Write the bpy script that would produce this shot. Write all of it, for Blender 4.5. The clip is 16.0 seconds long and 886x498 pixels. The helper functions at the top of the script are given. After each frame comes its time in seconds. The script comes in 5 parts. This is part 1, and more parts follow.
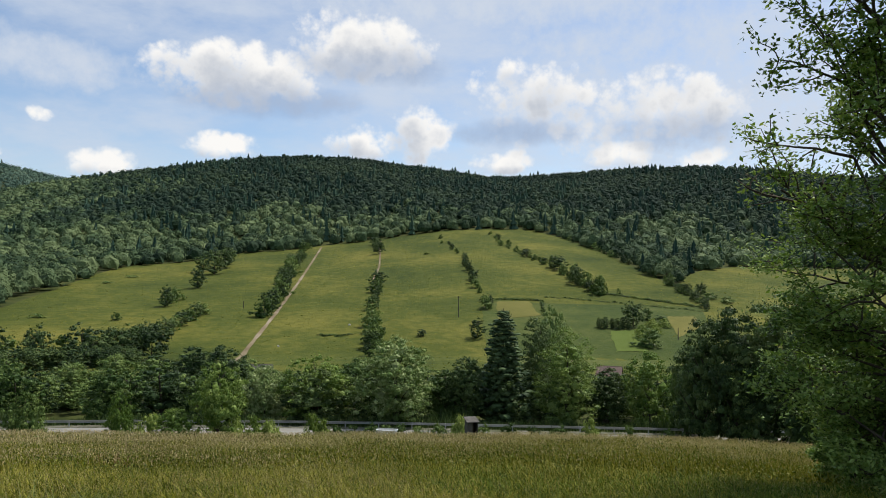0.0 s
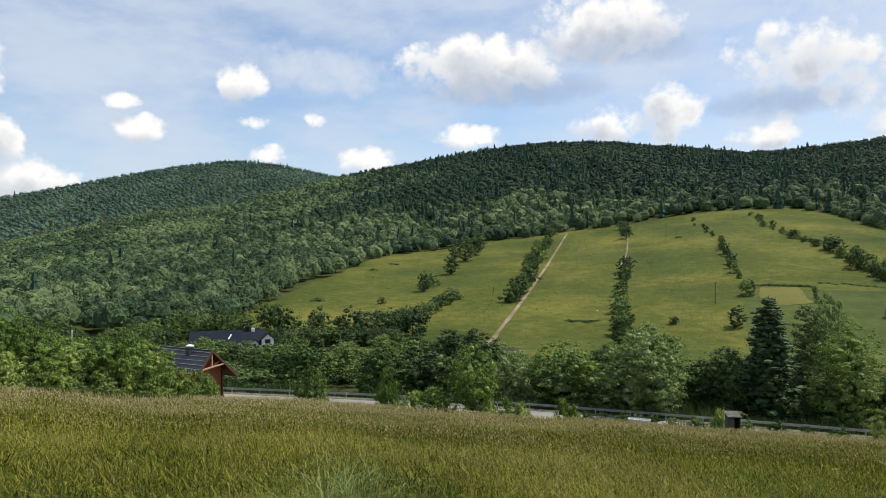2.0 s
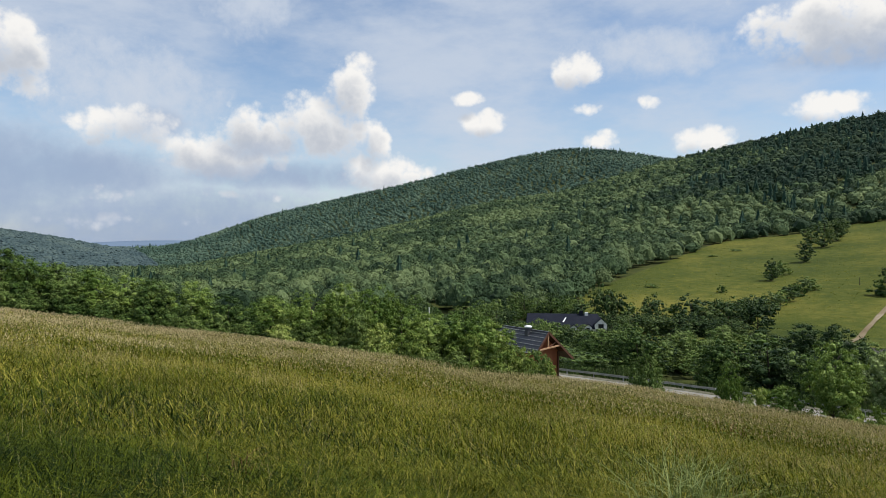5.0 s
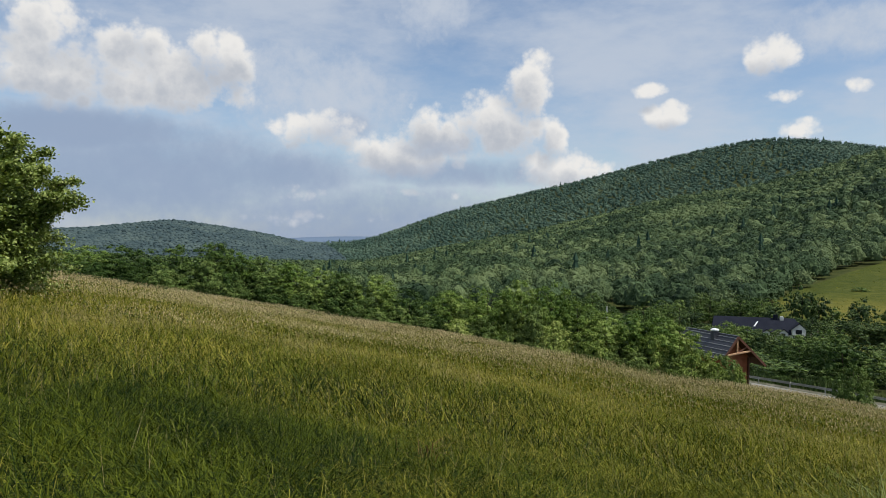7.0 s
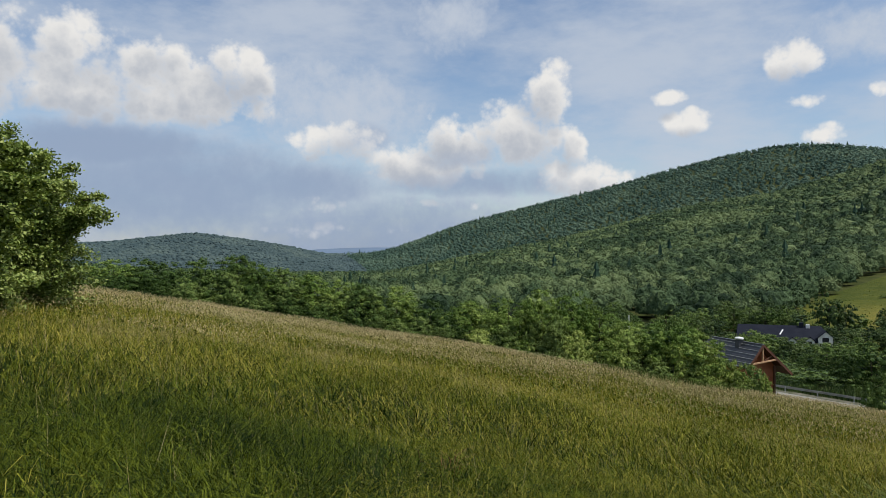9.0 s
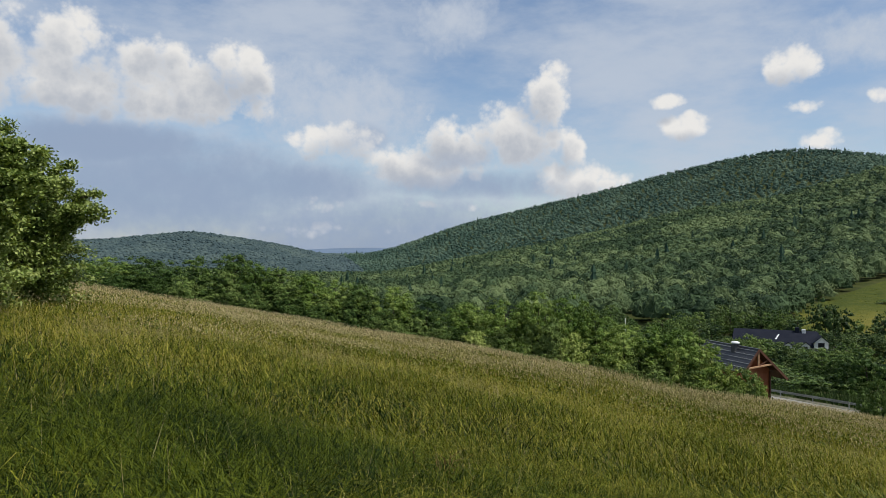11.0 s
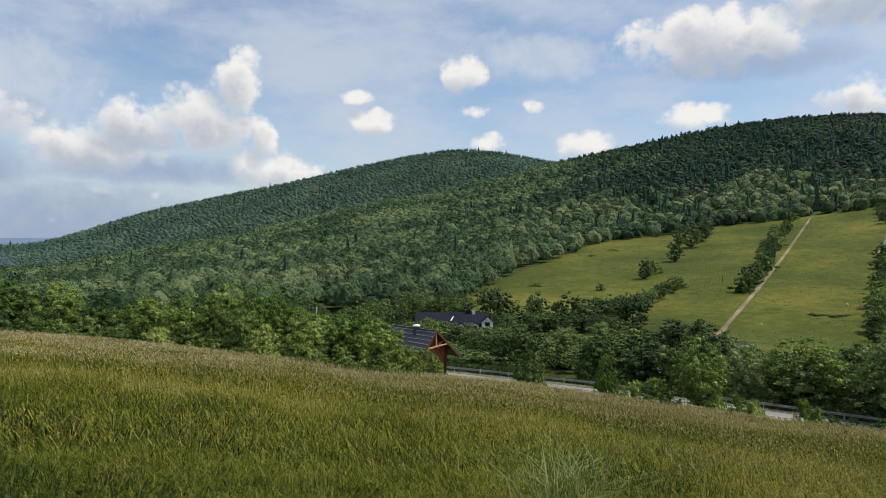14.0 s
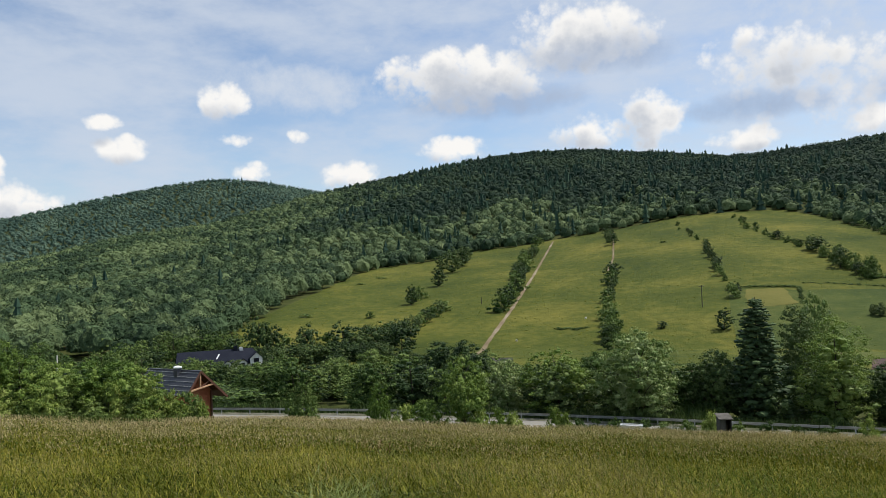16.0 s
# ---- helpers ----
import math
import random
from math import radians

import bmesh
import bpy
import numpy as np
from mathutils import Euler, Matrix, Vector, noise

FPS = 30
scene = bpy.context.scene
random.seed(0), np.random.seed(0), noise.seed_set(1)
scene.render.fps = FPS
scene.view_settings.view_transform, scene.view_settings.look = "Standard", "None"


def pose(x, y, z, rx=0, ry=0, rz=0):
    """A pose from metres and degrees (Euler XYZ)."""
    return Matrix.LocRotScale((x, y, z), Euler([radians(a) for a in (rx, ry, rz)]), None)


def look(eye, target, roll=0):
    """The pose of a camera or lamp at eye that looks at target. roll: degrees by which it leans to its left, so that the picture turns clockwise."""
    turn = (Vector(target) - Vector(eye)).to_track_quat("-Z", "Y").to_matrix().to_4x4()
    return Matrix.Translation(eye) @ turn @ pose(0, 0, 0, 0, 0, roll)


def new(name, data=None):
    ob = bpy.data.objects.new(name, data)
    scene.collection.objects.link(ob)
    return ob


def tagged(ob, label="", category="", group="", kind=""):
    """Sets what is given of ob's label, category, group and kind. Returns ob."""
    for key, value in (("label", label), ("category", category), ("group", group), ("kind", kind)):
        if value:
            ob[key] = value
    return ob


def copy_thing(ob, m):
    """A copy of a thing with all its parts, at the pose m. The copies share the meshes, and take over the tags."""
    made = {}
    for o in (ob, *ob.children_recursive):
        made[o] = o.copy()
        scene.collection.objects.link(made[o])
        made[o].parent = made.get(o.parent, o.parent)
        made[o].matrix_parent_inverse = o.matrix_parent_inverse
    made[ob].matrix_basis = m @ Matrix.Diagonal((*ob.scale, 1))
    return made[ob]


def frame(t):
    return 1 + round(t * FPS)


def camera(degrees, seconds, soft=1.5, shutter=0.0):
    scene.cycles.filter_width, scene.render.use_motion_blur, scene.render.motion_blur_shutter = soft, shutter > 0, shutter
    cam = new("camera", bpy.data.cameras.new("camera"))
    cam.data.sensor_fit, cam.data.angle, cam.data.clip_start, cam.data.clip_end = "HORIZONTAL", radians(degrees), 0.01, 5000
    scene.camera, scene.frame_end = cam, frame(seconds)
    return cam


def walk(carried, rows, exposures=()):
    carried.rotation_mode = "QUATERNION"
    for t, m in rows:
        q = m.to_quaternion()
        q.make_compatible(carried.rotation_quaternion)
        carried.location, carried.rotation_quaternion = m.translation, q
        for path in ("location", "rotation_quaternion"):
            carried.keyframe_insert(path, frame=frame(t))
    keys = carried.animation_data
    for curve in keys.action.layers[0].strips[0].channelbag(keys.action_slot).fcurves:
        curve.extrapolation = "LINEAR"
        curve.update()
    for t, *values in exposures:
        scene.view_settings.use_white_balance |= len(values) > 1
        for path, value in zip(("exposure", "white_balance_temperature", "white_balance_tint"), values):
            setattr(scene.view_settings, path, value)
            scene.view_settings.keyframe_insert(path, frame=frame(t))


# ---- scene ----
cam = camera(63.9, 16.0, soft=0.9)
# seconds, yaw, pitch, roll: one person turns on the spot and holds the camera a forearm before the chest
TURNS = [
    (0.0, -0.02, 1.99, -0.61),
    (0.5, 4.50, 0.54, 0.56),
    (1.0, 9.97, 0.89, 0.77),
    (1.5, 15.10, 0.95, -0.79),
    (2.0, 19.63, 0.75, 0.05),
    (2.5, 23.36, -0.16, 0.07),
    (3.0, 28.22, -0.25, 0.04),
    (3.5, 31.39, -0.21, 0.38),
    (4.0, 36.47, 0.16, 0.55),
    (4.5, 40.74, -0.44, 0.02),
    (5.0, 45.99, -0.42, -0.05),
    (5.2, 48.06, -0.81, -0.25),
    (7.3, 60.61, -0.75, -0.56),
    (7.5, 60.06, -0.95, -1.29),
    (8.0, 59.53, -0.42, -1.13),
    (8.5, 61.55, -0.32, 0.17),
    (9.0, 61.70, 0.10, 0.21),
    (9.2, 62.32, 0.58, -0.31),
    (11.3, 61.42, 0.18, -0.40),
    (11.5, 61.66, 0.43, -0.22),
    (12.0, 59.77, 0.19, -0.18),
    (12.5, 54.59, 0.04, -0.66),
    (13.0, 48.97, -0.23, -0.58),
    (13.5, 43.36, -0.26, 0.43),
    (14.0, 37.06, -0.44, -0.27),
    (14.5, 31.08, -0.54, -0.09),
    (15.0, 25.13, 1.25, 0.04),
    (15.5, 21.97, 1.59, 0.13),
    (16.0, 18.60, 1.70, 1.92),
]
REACH = 0.3
walk(cam, [(t, pose(-REACH * math.sin(radians(yaw)), REACH * math.cos(radians(yaw)), 1.65, 90 + pitch, roll, yaw)) for t, yaw, pitch, roll in TURNS],
     exposures=[(0.0, 0.04), (3.0, 0.18), (4.0, 0.14), (5.2, -0.05), (7.3, -0.18), (12.0, -0.21), (12.8, -0.19), (14.2, -0.06), (16.0, 0.02)])

# ---- sun and sky ----
SUN_AZ, SUN_EL = -52.0, 60.0
sun = new("sun", bpy.data.lights.new("sun", "SUN"))
sun.data.energy, sun.data.angle, sun.data.color = 4.8, radians(0.6), (1.0, 0.95, 0.86)
a, e = radians(SUN_AZ), radians(SUN_EL)
sun.matrix_world = look((-math.sin(a) * math.cos(e), math.cos(a) * math.cos(e), math.sin(e)), (0, 0, 0))

# clouds: azimuth, elevation, half width, half height, weight (degrees)
CUMULUS = [
    (16.4, 15.0, 7.6, 2.4, 1), (16.9, 16.0, 4.2, 1.7, 1), (6.5, 17.6, 5.7, 2.7, 1), (29.5, 10.8, 1.2, 0.5, 0.8), (17.8, 9.6, 2.5, 1.1, 0.9), (25.8, 7.6, 3.0, 1.0, 0.9),
    (1.9, 11.2, 2.5, 2.6, 1), (6.7, 10.3, 3.6, 1.4, 0.9), (-5.0, 9.0, 2.5, 1.1, 0.9), (-13.7, 9.4, 2.8, 1.3, 1), (-7.7, 14.0, 6.5, 2.7, 0.75), (-18.1, 13.0, 6.0, 3.1, 0.8),
    (-5.8, 16.3, 1.6, 1.3, 0.7), (-20.0, 9.0, 2.4, 0.9, 0.8), (53.3, 12.2, 2.3, 2.5, 1), (55.9, 9.1, 4.2, 2.7, 1), (60.9, 8.6, 3.0, 2.4, 1), (63.0, 6.7, 5.0, 2.0, 1),
    (70.3, 8.5, 3.6, 1.5, 0.9), (50.8, 5.6, 3.8, 1.6, 1), (51.4, 8.1, 1.1, 2.1, 0.9), (43.9, 11.6, 1.5, 0.7, 1), (42.8, 9.5, 2.2, 1.0, 1), (35.4, 13.3, 1.9, 1.3, 1),
    (34.8, 10.6, 1.4, 0.6, 0.7), (29.3, 10.9, 1.3, 0.5, 0.8), (33.3, 8.1, 1.5, 0.9, 0.9), (25.6, 7.7, 3.1, 1.2, 0.9), (17.1, 9.7, 2.9, 0.9, 0.9), (58.8, 3.5, 0.8, 0.4, 0.6),
    (89.6, 14.2, 2.1, 2.9, 1), (83.8, 12.6, 4.6, 3.0, 1), (77.7, 13.4, 3.1, 2.5, 1), (88.9, 11.5, 5.5, 2.5, 0.95), (83.2, 14.2, 2.3, 1.8, 0.9), (72.0, 1.7, 3.4, 0.7, 0.55),
    (70.1, 8.8, 3.7, 1.4, 0.9), (65.1, 1.9, 1.2, 0.8, 0.5), (95.4, 13.0, 5.4, 4.0, 1), (82.3, 11.6, 7.7, 2.4, 1), (89.3, 14.2, 4.5, 2.6, 0.9),
    (-13.5, 11.4, 10.0, 2.6, 0.5), (60.1, 8.4, 3.9, 2.4, 0.9), (65.1, 7.3, 3.4, 1.6, 0.85), (71.5, 3.7, 2.4, 0.7, 0.5), (63.9, 3.7, 2.0, 0.5, 0.5),
]
VEIL = [
    (-24.3, 12.2, 13.3, 5.4, 1.0), (-11.5, 17.8, 11.4, 1.7, 0.7), (72.1, 12.5, 5.6, 3.4, 0.9), (28.7, 14.6, 4.4, 2.0, 0.9), (-2.8, 21.3, 20.7, 2.5, 1.0), (-13.0, 13.3, 12.3, 4.9, 0.9),
    (-4.3, 13.7, 5.5, 2.6, 0.5), (12.3, 13.5, 8.1, 1.1, 0.6), (-23.7, 17.6, 9.0, 3.1, 0.9), (60.5, 17.7, 2.9, 1.8, 1.0), (31.0, 14.7, 6.0, 1.8, 0.9), (70.1, 13.2, 4.9, 2.1, 0.7),
    (59.8, 4.5, 9.6, 1.8, 0.7), (41.2, 14.3, 5.0, 1.3, 0.45), (72.4, 1.5, 3.7, 0.6, 0.8), (40.5, 16.5, 2.0, 0.7, 0.6), (24.3, 17.3, 1.8, 1.2, 0.5), (72.5, 12.7, 6.9, 2.7, 0.8),
    (84.5, 1.9, 7.5, 1.9, 0.35), (71.0, 2.8, 4.8, 2.0, 0.8), (65.2, 3.6, 4.5, 2.3, 0.6), (61.7, 18.0, 4.8, 2.5, 0.8),
    (69.0, 11.0, 6.6, 3.9, 1.0), (64.8, 4.3, 10.3, 1.6, 0.6),
]

# grey undersides and far rain haze
MURK = [
    (86.9, 7.6, 7.0, 1.6, 0.75), (83.4, 4.5, 12.5, 3.6, 0.6), (73.4, 5.1, 6.2, 1.8, 0.55), (14.0, 13.2, 6.2, 1.1, 0.35), (5.6, 16.2, 4.8, 1.3, 0.4), (-17.9, 11.1, 4.6, 1.2, 0.3),
    (-5.7, 11.3, 5.0, 0.9, 0.35), (59.4, 5.3, 6.7, 1.0, 0.45), (68.6, 9.0, 2.3, 1.0, 0.3),
    (67.0, 1.1, 12.4, 2.9, 0.5), (60.8, 7.3, 2.7, 0.7, 0.35),
]


def nodes_of(tree):
    """A function that adds a node to the tree, with its inputs set or linked."""
    def add(kind, ins=(), operation="", interpolation="", data="", blend="", clamp=False):
        n = tree.nodes.new(kind)
        if operation:
            n.operation = operation
        if clamp:
            n.use_clamp = True
        if interpolation:
            n.interpolation_type = interpolation
        if data:
            n.data_type = data
        if blend:
            n.blend_type = blend
        for k, v in dict(ins).items():
            if isinstance(v, bpy.types.NodeSocket):
                tree.links.new(v, n.inputs[k])
            else:
                n.inputs[k].default_value = v
        return n
    return add


def math_node(add, op, x, y=0.0, clamp=False):
    return add("ShaderNodeMath", {0: x, 1: y}, operation=op, clamp=clamp).outputs[0]


def ramp_between(add, x, lo, hi):
    return add("ShaderNodeMapRange", {0: x, 1: lo, 2: hi}, interpolation="SMOOTHSTEP").outputs[0]


def puff_group():
    g = bpy.data.node_groups.new("puff", "ShaderNodeTree")
    for n in ("az", "el", "ca", "ce", "w", "h", "weight"):
        g.interface.new_socket(n, in_out="INPUT", socket_type="NodeSocketFloat")
    g.interface.new_socket("d", in_out="OUTPUT", socket_type="NodeSocketFloat")
    add = nodes_of(g)
    i, o = add("NodeGroupInput"), add("NodeGroupOutput")
    u = math_node(add, "DIVIDE", math_node(add, "SUBTRACT", i.outputs["az"], i.outputs["ca"]), i.outputs["w"])
    v = math_node(add, "DIVIDE", math_node(add, "SUBTRACT", i.outputs["el"], i.outputs["ce"]), i.outputs["h"])
    q = math_node(add, "ADD", math_node(add, "MULTIPLY", u, u), math_node(add, "MULTIPLY", v, v))
    d = math_node(add, "MULTIPLY", math_node(add, "SUBTRACT", 1.6, q), i.outputs["weight"])
    g.links.new(d, o.inputs["d"])
    return g


def build_world():
    world = bpy.data.worlds.new("sky")
    scene.world = world
    world.use_nodes = True
    t = world.node_tree
    t.nodes.clear()
    add = nodes_of(t)
    sky = add("ShaderNodeTexSky")
    sky.sky_type, sky.sun_disc, sky.sun_elevation, sky.sun_rotation = "NISHITA", False, radians(SUN_EL), radians(-SUN_AZ)
    sky.altitude, sky.air_density, sky.dust_density, sky.ozone_density = 400.0, 1.0, 1.2, 1.6
    way = add("ShaderNodeTexCoord").outputs["Generated"]
    xyz = add("ShaderNodeSeparateXYZ", {0: way})
    az = math_node(add, "MULTIPLY", math_node(add, "ARCTAN2", math_node(add, "MULTIPLY", xyz.outputs[0], -1.0), xyz.outputs[1]), 57.29578)
    el = math_node(add, "MULTIPLY", math_node(add, "ARCSINE", xyz.outputs[2]), 57.29578)
    wide = add("ShaderNodeTexNoise", {"Vector": way, "Scale": 16.0, "Detail": 2.0, "Roughness": 0.5})
    fine = add("ShaderNodeTexNoise", {"Vector": way, "Scale": 38.0, "Detail": 7.0, "Roughness": 0.62})
    billow = add("ShaderNodeTexVoronoi", {"Vector": way, "Scale": 30.0, "Detail": 3.0, "Roughness": 0.55, "Randomness": 1.0}).outputs["Distance"]
    ws = add("ShaderNodeSeparateColor", {0: wide.outputs["Color"]})
    az2 = math_node(add, "ADD", az, math_node(add, "MULTIPLY", math_node(add, "SUBTRACT", ws.outputs[0], 0.5), 2.2))
    el2 = math_node(add, "ADD", el, math_node(add, "MULTIPLY", math_node(add, "SUBTRACT", ws.outputs[1], 0.5), 1.2))
    puff = puff_group()

    def field(rows, a_s, e_s):
        out = None
        for ca, ce, w, h, k in rows:
            n = add("ShaderNodeGroup")
            n.node_tree = puff
            t.links.new(a_s, n.inputs["az"])
            t.links.new(e_s, n.inputs["el"])
            for key, val in (("ca", ca), ("ce", ce), ("w", w), ("h", h), ("weight", k)):
                n.inputs[key].default_value = val
            out = n.outputs[0] if out is None else add("ShaderNodeMath", {0: out, 1: n.outputs[0], 2: 0.25}, operation="SMOOTH_MAX").outputs[0]
        return math_node(add, "MAXIMUM", out, -1.0)

    rough = math_node(add, "SUBTRACT", math_node(add, "MULTIPLY", math_node(add, "SUBTRACT", fine.outputs["Fac"], 0.5), 1.15), math_node(add, "MULTIPLY", math_node(add, "SUBTRACT", billow, 0.32), 0.9))
    solid = field(CUMULUS, az2, el2)
    dens = math_node(add, "ADD", solid, rough)
    cover = ramp_between(add, dens, -0.15, 0.75)
    above = field(CUMULUS, math_node(add, "SUBTRACT", az2, 0.5), math_node(add, "ADD", el2, 1.3))
    shade = ramp_between(add, math_node(add, "ADD", math_node(add, "ADD", above, math_node(add, "MULTIPLY", rough, 0.7)), math_node(add, "MULTIPLY", math_node(add, "SUBTRACT", wide.outputs["Fac"], 0.5), 1.4)), -0.1, 1.5)
    veil = math_node(add, "ADD", field(VEIL, az2, el2), math_node(add, "MULTIPLY", math_node(add, "SUBTRACT", fine.outputs["Fac"], 0.5), 2.4))
    veil = math_node(add, "MULTIPLY", ramp_between(add, veil, -0.3, 2.0), 0.95)
    # a thin, broken layer all round the sky
    layer = add("ShaderNodeTexNoise", {"Vector": add("ShaderNodeMapping", {"Vector": way, "Scale": (1, 1, 2.6)}).outputs[0], "Scale": 5.0, "Detail": 6.0, "Roughness": 0.6}).outputs["Fac"]
    layer = math_node(add, "MULTIPLY", ramp_between(add, layer, 0.28, 0.7), 0.8)
    thin = math_node(add, "MAXIMUM", veil, layer)
    murk = math_node(add, "ADD", field(MURK, az2, el2), math_node(add, "MULTIPLY", math_node(add, "SUBTRACT", fine.outputs["Fac"], 0.5), 0.8))
    murk = math_node(add, "MULTIPLY", ramp_between(add, murk, -0.2, 1.1), 0.8)
    lit = add("ShaderNodeMix", {0: shade, 6: (1.0, 0.985, 0.96, 1), 7: (0.57, 0.61, 0.68, 1)}, data="RGBA").outputs[2]
    blue = add("ShaderNodeBackground", {0: sky.outputs[0], 1: SKY})
    white = add("ShaderNodeBackground", {0: (0.64, 0.71, 0.82, 1), 1: CLOUD})
    heap = add("ShaderNodeBackground", {0: lit, 1: CLOUD})
    m1 = add("ShaderNodeMixShader", {0: thin, 1: blue.outputs[0], 2: white.outputs[0]})
    grey = add("ShaderNodeBackground", {0: (0.35, 0.45, 0.63, 1), 1: CLOUD})
    m1 = add("ShaderNodeMixShader", {0: murk, 1: m1.outputs[0], 2: grey.outputs[0]})
    m2 = add("ShaderNodeMixShader", {0: cover, 1: m1.outputs[0], 2: heap.outputs[0]})
    m2 = add("ShaderNodeMixShader", {0: math_node(add, "MULTIPLY", murk, 0.75), 1: m2.outputs[0], 2: grey.outputs[0]})
    t.links.new(m2.outputs[0], add("ShaderNodeOutputWorld").inputs[0])


SKY, CLOUD = 0.142, 0.94
build_world()

# ---- materials ----


def material(name, base, rough=0.7, metal=0.0, bump=0.0, bump_scale=20.0, vary=None, vary_scale=2.0, fine_scale=40.0, island=0.0, translucent=0.0, obj_random=0.0, detail=5.0, tone=0.0):
    """A surface whose colour swings between tones by noise at two sizes, from piece to piece and from thing to thing."""
    m = bpy.data.materials.new(name)
    m.use_nodes = True
    t = m.node_tree
    t.nodes.clear()
    add = nodes_of(t)
    pos = add("ShaderNodeNewGeometry").outputs["Position"]
    tones = [base] if vary is None else [base, *vary]
    big = add("ShaderNodeTexNoise", {"Vector": pos, "Scale": vary_scale, "Detail": detail, "Roughness": 0.6}).outputs["Fac"]
    small = add("ShaderNodeTexNoise", {"Vector": pos, "Scale": fine_scale, "Detail": 4.0, "Roughness": 0.6}).outputs["Fac"]
    f = math_node(add, "ADD", math_node(add, "MULTIPLY", math_node(add, "SUBTRACT", big, 0.5), 1.6), math_node(add, "MULTIPLY", math_node(add, "SUBTRACT", small, 0.5), 0.7))
    f = math_node(add, "ADD", f, 0.5)
    if island:
        f = math_node(add, "ADD", f, math_node(add, "MULTIPLY", math_node(add, "SUBTRACT", add("ShaderNodeNewGeometry").outputs["Random Per Island"], 0.5), island))
    if tone:
        n = add("ShaderNodeAttribute")
        n.attribute_name = "tone"
        f = math_node(add, "ADD", f, math_node(add, "MULTIPLY", math_node(add, "SUBTRACT", n.outputs["Fac"], 0.5), tone))
    if obj_random:
        f = math_node(add, "ADD", f, math_node(add, "MULTIPLY", math_node(add, "SUBTRACT", add("ShaderNodeObjectInfo").outputs["Random"], 0.5), obj_random))
    cr = add("ShaderNodeValToRGB", {0: f})
    while len(cr.color_ramp.elements) < len(tones):
        cr.color_ramp.elements.new(0.5)
    for i, c in enumerate(tones):
        el = cr.color_ramp.elements[i]
        el.position, el.color = (0.15 + 0.7 * i / max(1, len(tones) - 1)), (*c, 1)
    bsdf = add("ShaderNodeBsdfPrincipled", {"Base Color": cr.outputs[0], "Roughness": rough, "Metallic": metal})
    if bump:
        h = add("ShaderNodeTexNoise", {"Vector": pos, "Scale": bump_scale, "Detail": 6.0, "Roughness": 0.65}).outputs["Fac"]
        b = add("ShaderNodeBump", {"Height": h, "Strength": 1.0, "Distance": bump})
        t.links.new(b.outputs[0], bsdf.inputs["Normal"])
    out = bsdf.outputs[0]
    if translucent or tone or rough > 0.84:
        bsdf.inputs["Specular IOR Level"].default_value = 0.12
    if translucent:
        glow = add("ShaderNodeBsdfTranslucent", {0: add("ShaderNodeMix", {0: 1.0, 6: cr.outputs[0], 7: (1.0, 1.0, 0.45, 1)}, data="RGBA", blend="MULTIPLY").outputs[2]})
        out = add("ShaderNodeMixShader", {0: translucent, 1: out, 2: glow.outputs[0]}).outputs[0]
    t.links.new(out, add("ShaderNodeOutputMaterial").inputs[0])
    return m


LEAF = material("leaves", (0.036, 0.070, 0.015), 0.5, vary=[(0.082, 0.134, 0.031), (0.164, 0.224, 0.062)], vary_scale=0.25, fine_scale=2.0, island=0.55, translucent=0.15, obj_random=0.7)
LEAF_LIGHT = material("pale_leaves", (0.105, 0.165, 0.045), 0.5, vary=[(0.180, 0.250, 0.074), (0.340, 0.400, 0.180)], vary_scale=0.35, fine_scale=2.0, island=0.8, translucent=0.15, obj_random=0.3)
LEAF_FRESH = material("fresh_leaves", (0.066, 0.122, 0.022), 0.5, vary=[(0.135, 0.206, 0.040), (0.225, 0.298, 0.075)], vary_scale=0.25, fine_scale=2.0, island=0.6, translucent=0.2, obj_random=0.4)
LEAF_SPRAY = material("layered_leaves", (0.070, 0.130, 0.028), 0.45, vary=[(0.150, 0.245, 0.054), (0.270, 0.365, 0.105)], vary_scale=0.5, fine_scale=3.0, island=0.8, translucent=0.3)
LEAF_HAZEL = material("hazel_leaves", (0.085, 0.130, 0.028), 0.45, vary=[(0.190, 0.255, 0.060), (0.360, 0.420, 0.140)], vary_scale=0.5, fine_scale=3.0, island=0.9, translucent=0.22)
LEAF_YELLOW = material("yellow_green_leaves", (0.090, 0.145, 0.026), 0.5, vary=[(0.200, 0.270, 0.056), (0.350, 0.405, 0.120)], vary_scale=0.3, fine_scale=2.0, island=0.6, translucent=0.2, obj_random=0.5)
LEAF_DARK = material("dark_leaves", (0.022, 0.044, 0.014), 0.5, vary=[(0.050, 0.086, 0.026), (0.104, 0.146, 0.046)], vary_scale=0.25, fine_scale=2.0, island=0.6, translucent=0.12, obj_random=0.7)
WOODS = material("broadleaf_canopy", (0.022, 0.044, 0.020), 0.75, vary=[(0.058, 0.096, 0.041), (0.130, 0.172, 0.072)], vary_scale=0.010, fine_scale=0.55, tone=0.8, bump=0.6, bump_scale=0.9)
# spruce green, with distance haze mixed into the colour as extra blue
SPRUCE = material("needle_canopy", (0.018, 0.042, 0.030), 0.85, vary=[(0.028, 0.060, 0.040), (0.044, 0.082, 0.049)], vary_scale=0.010, fine_scale=0.4, tone=0.6)
# far mountain woods: the haze of distance is put into their colour
HAZE_WOODS = material("far_canopy", (0.040, 0.076, 0.058), 0.85, vary=[(0.064, 0.108, 0.078), (0.098, 0.146, 0.098)], vary_scale=0.010, fine_scale=0.12, tone=0.6)
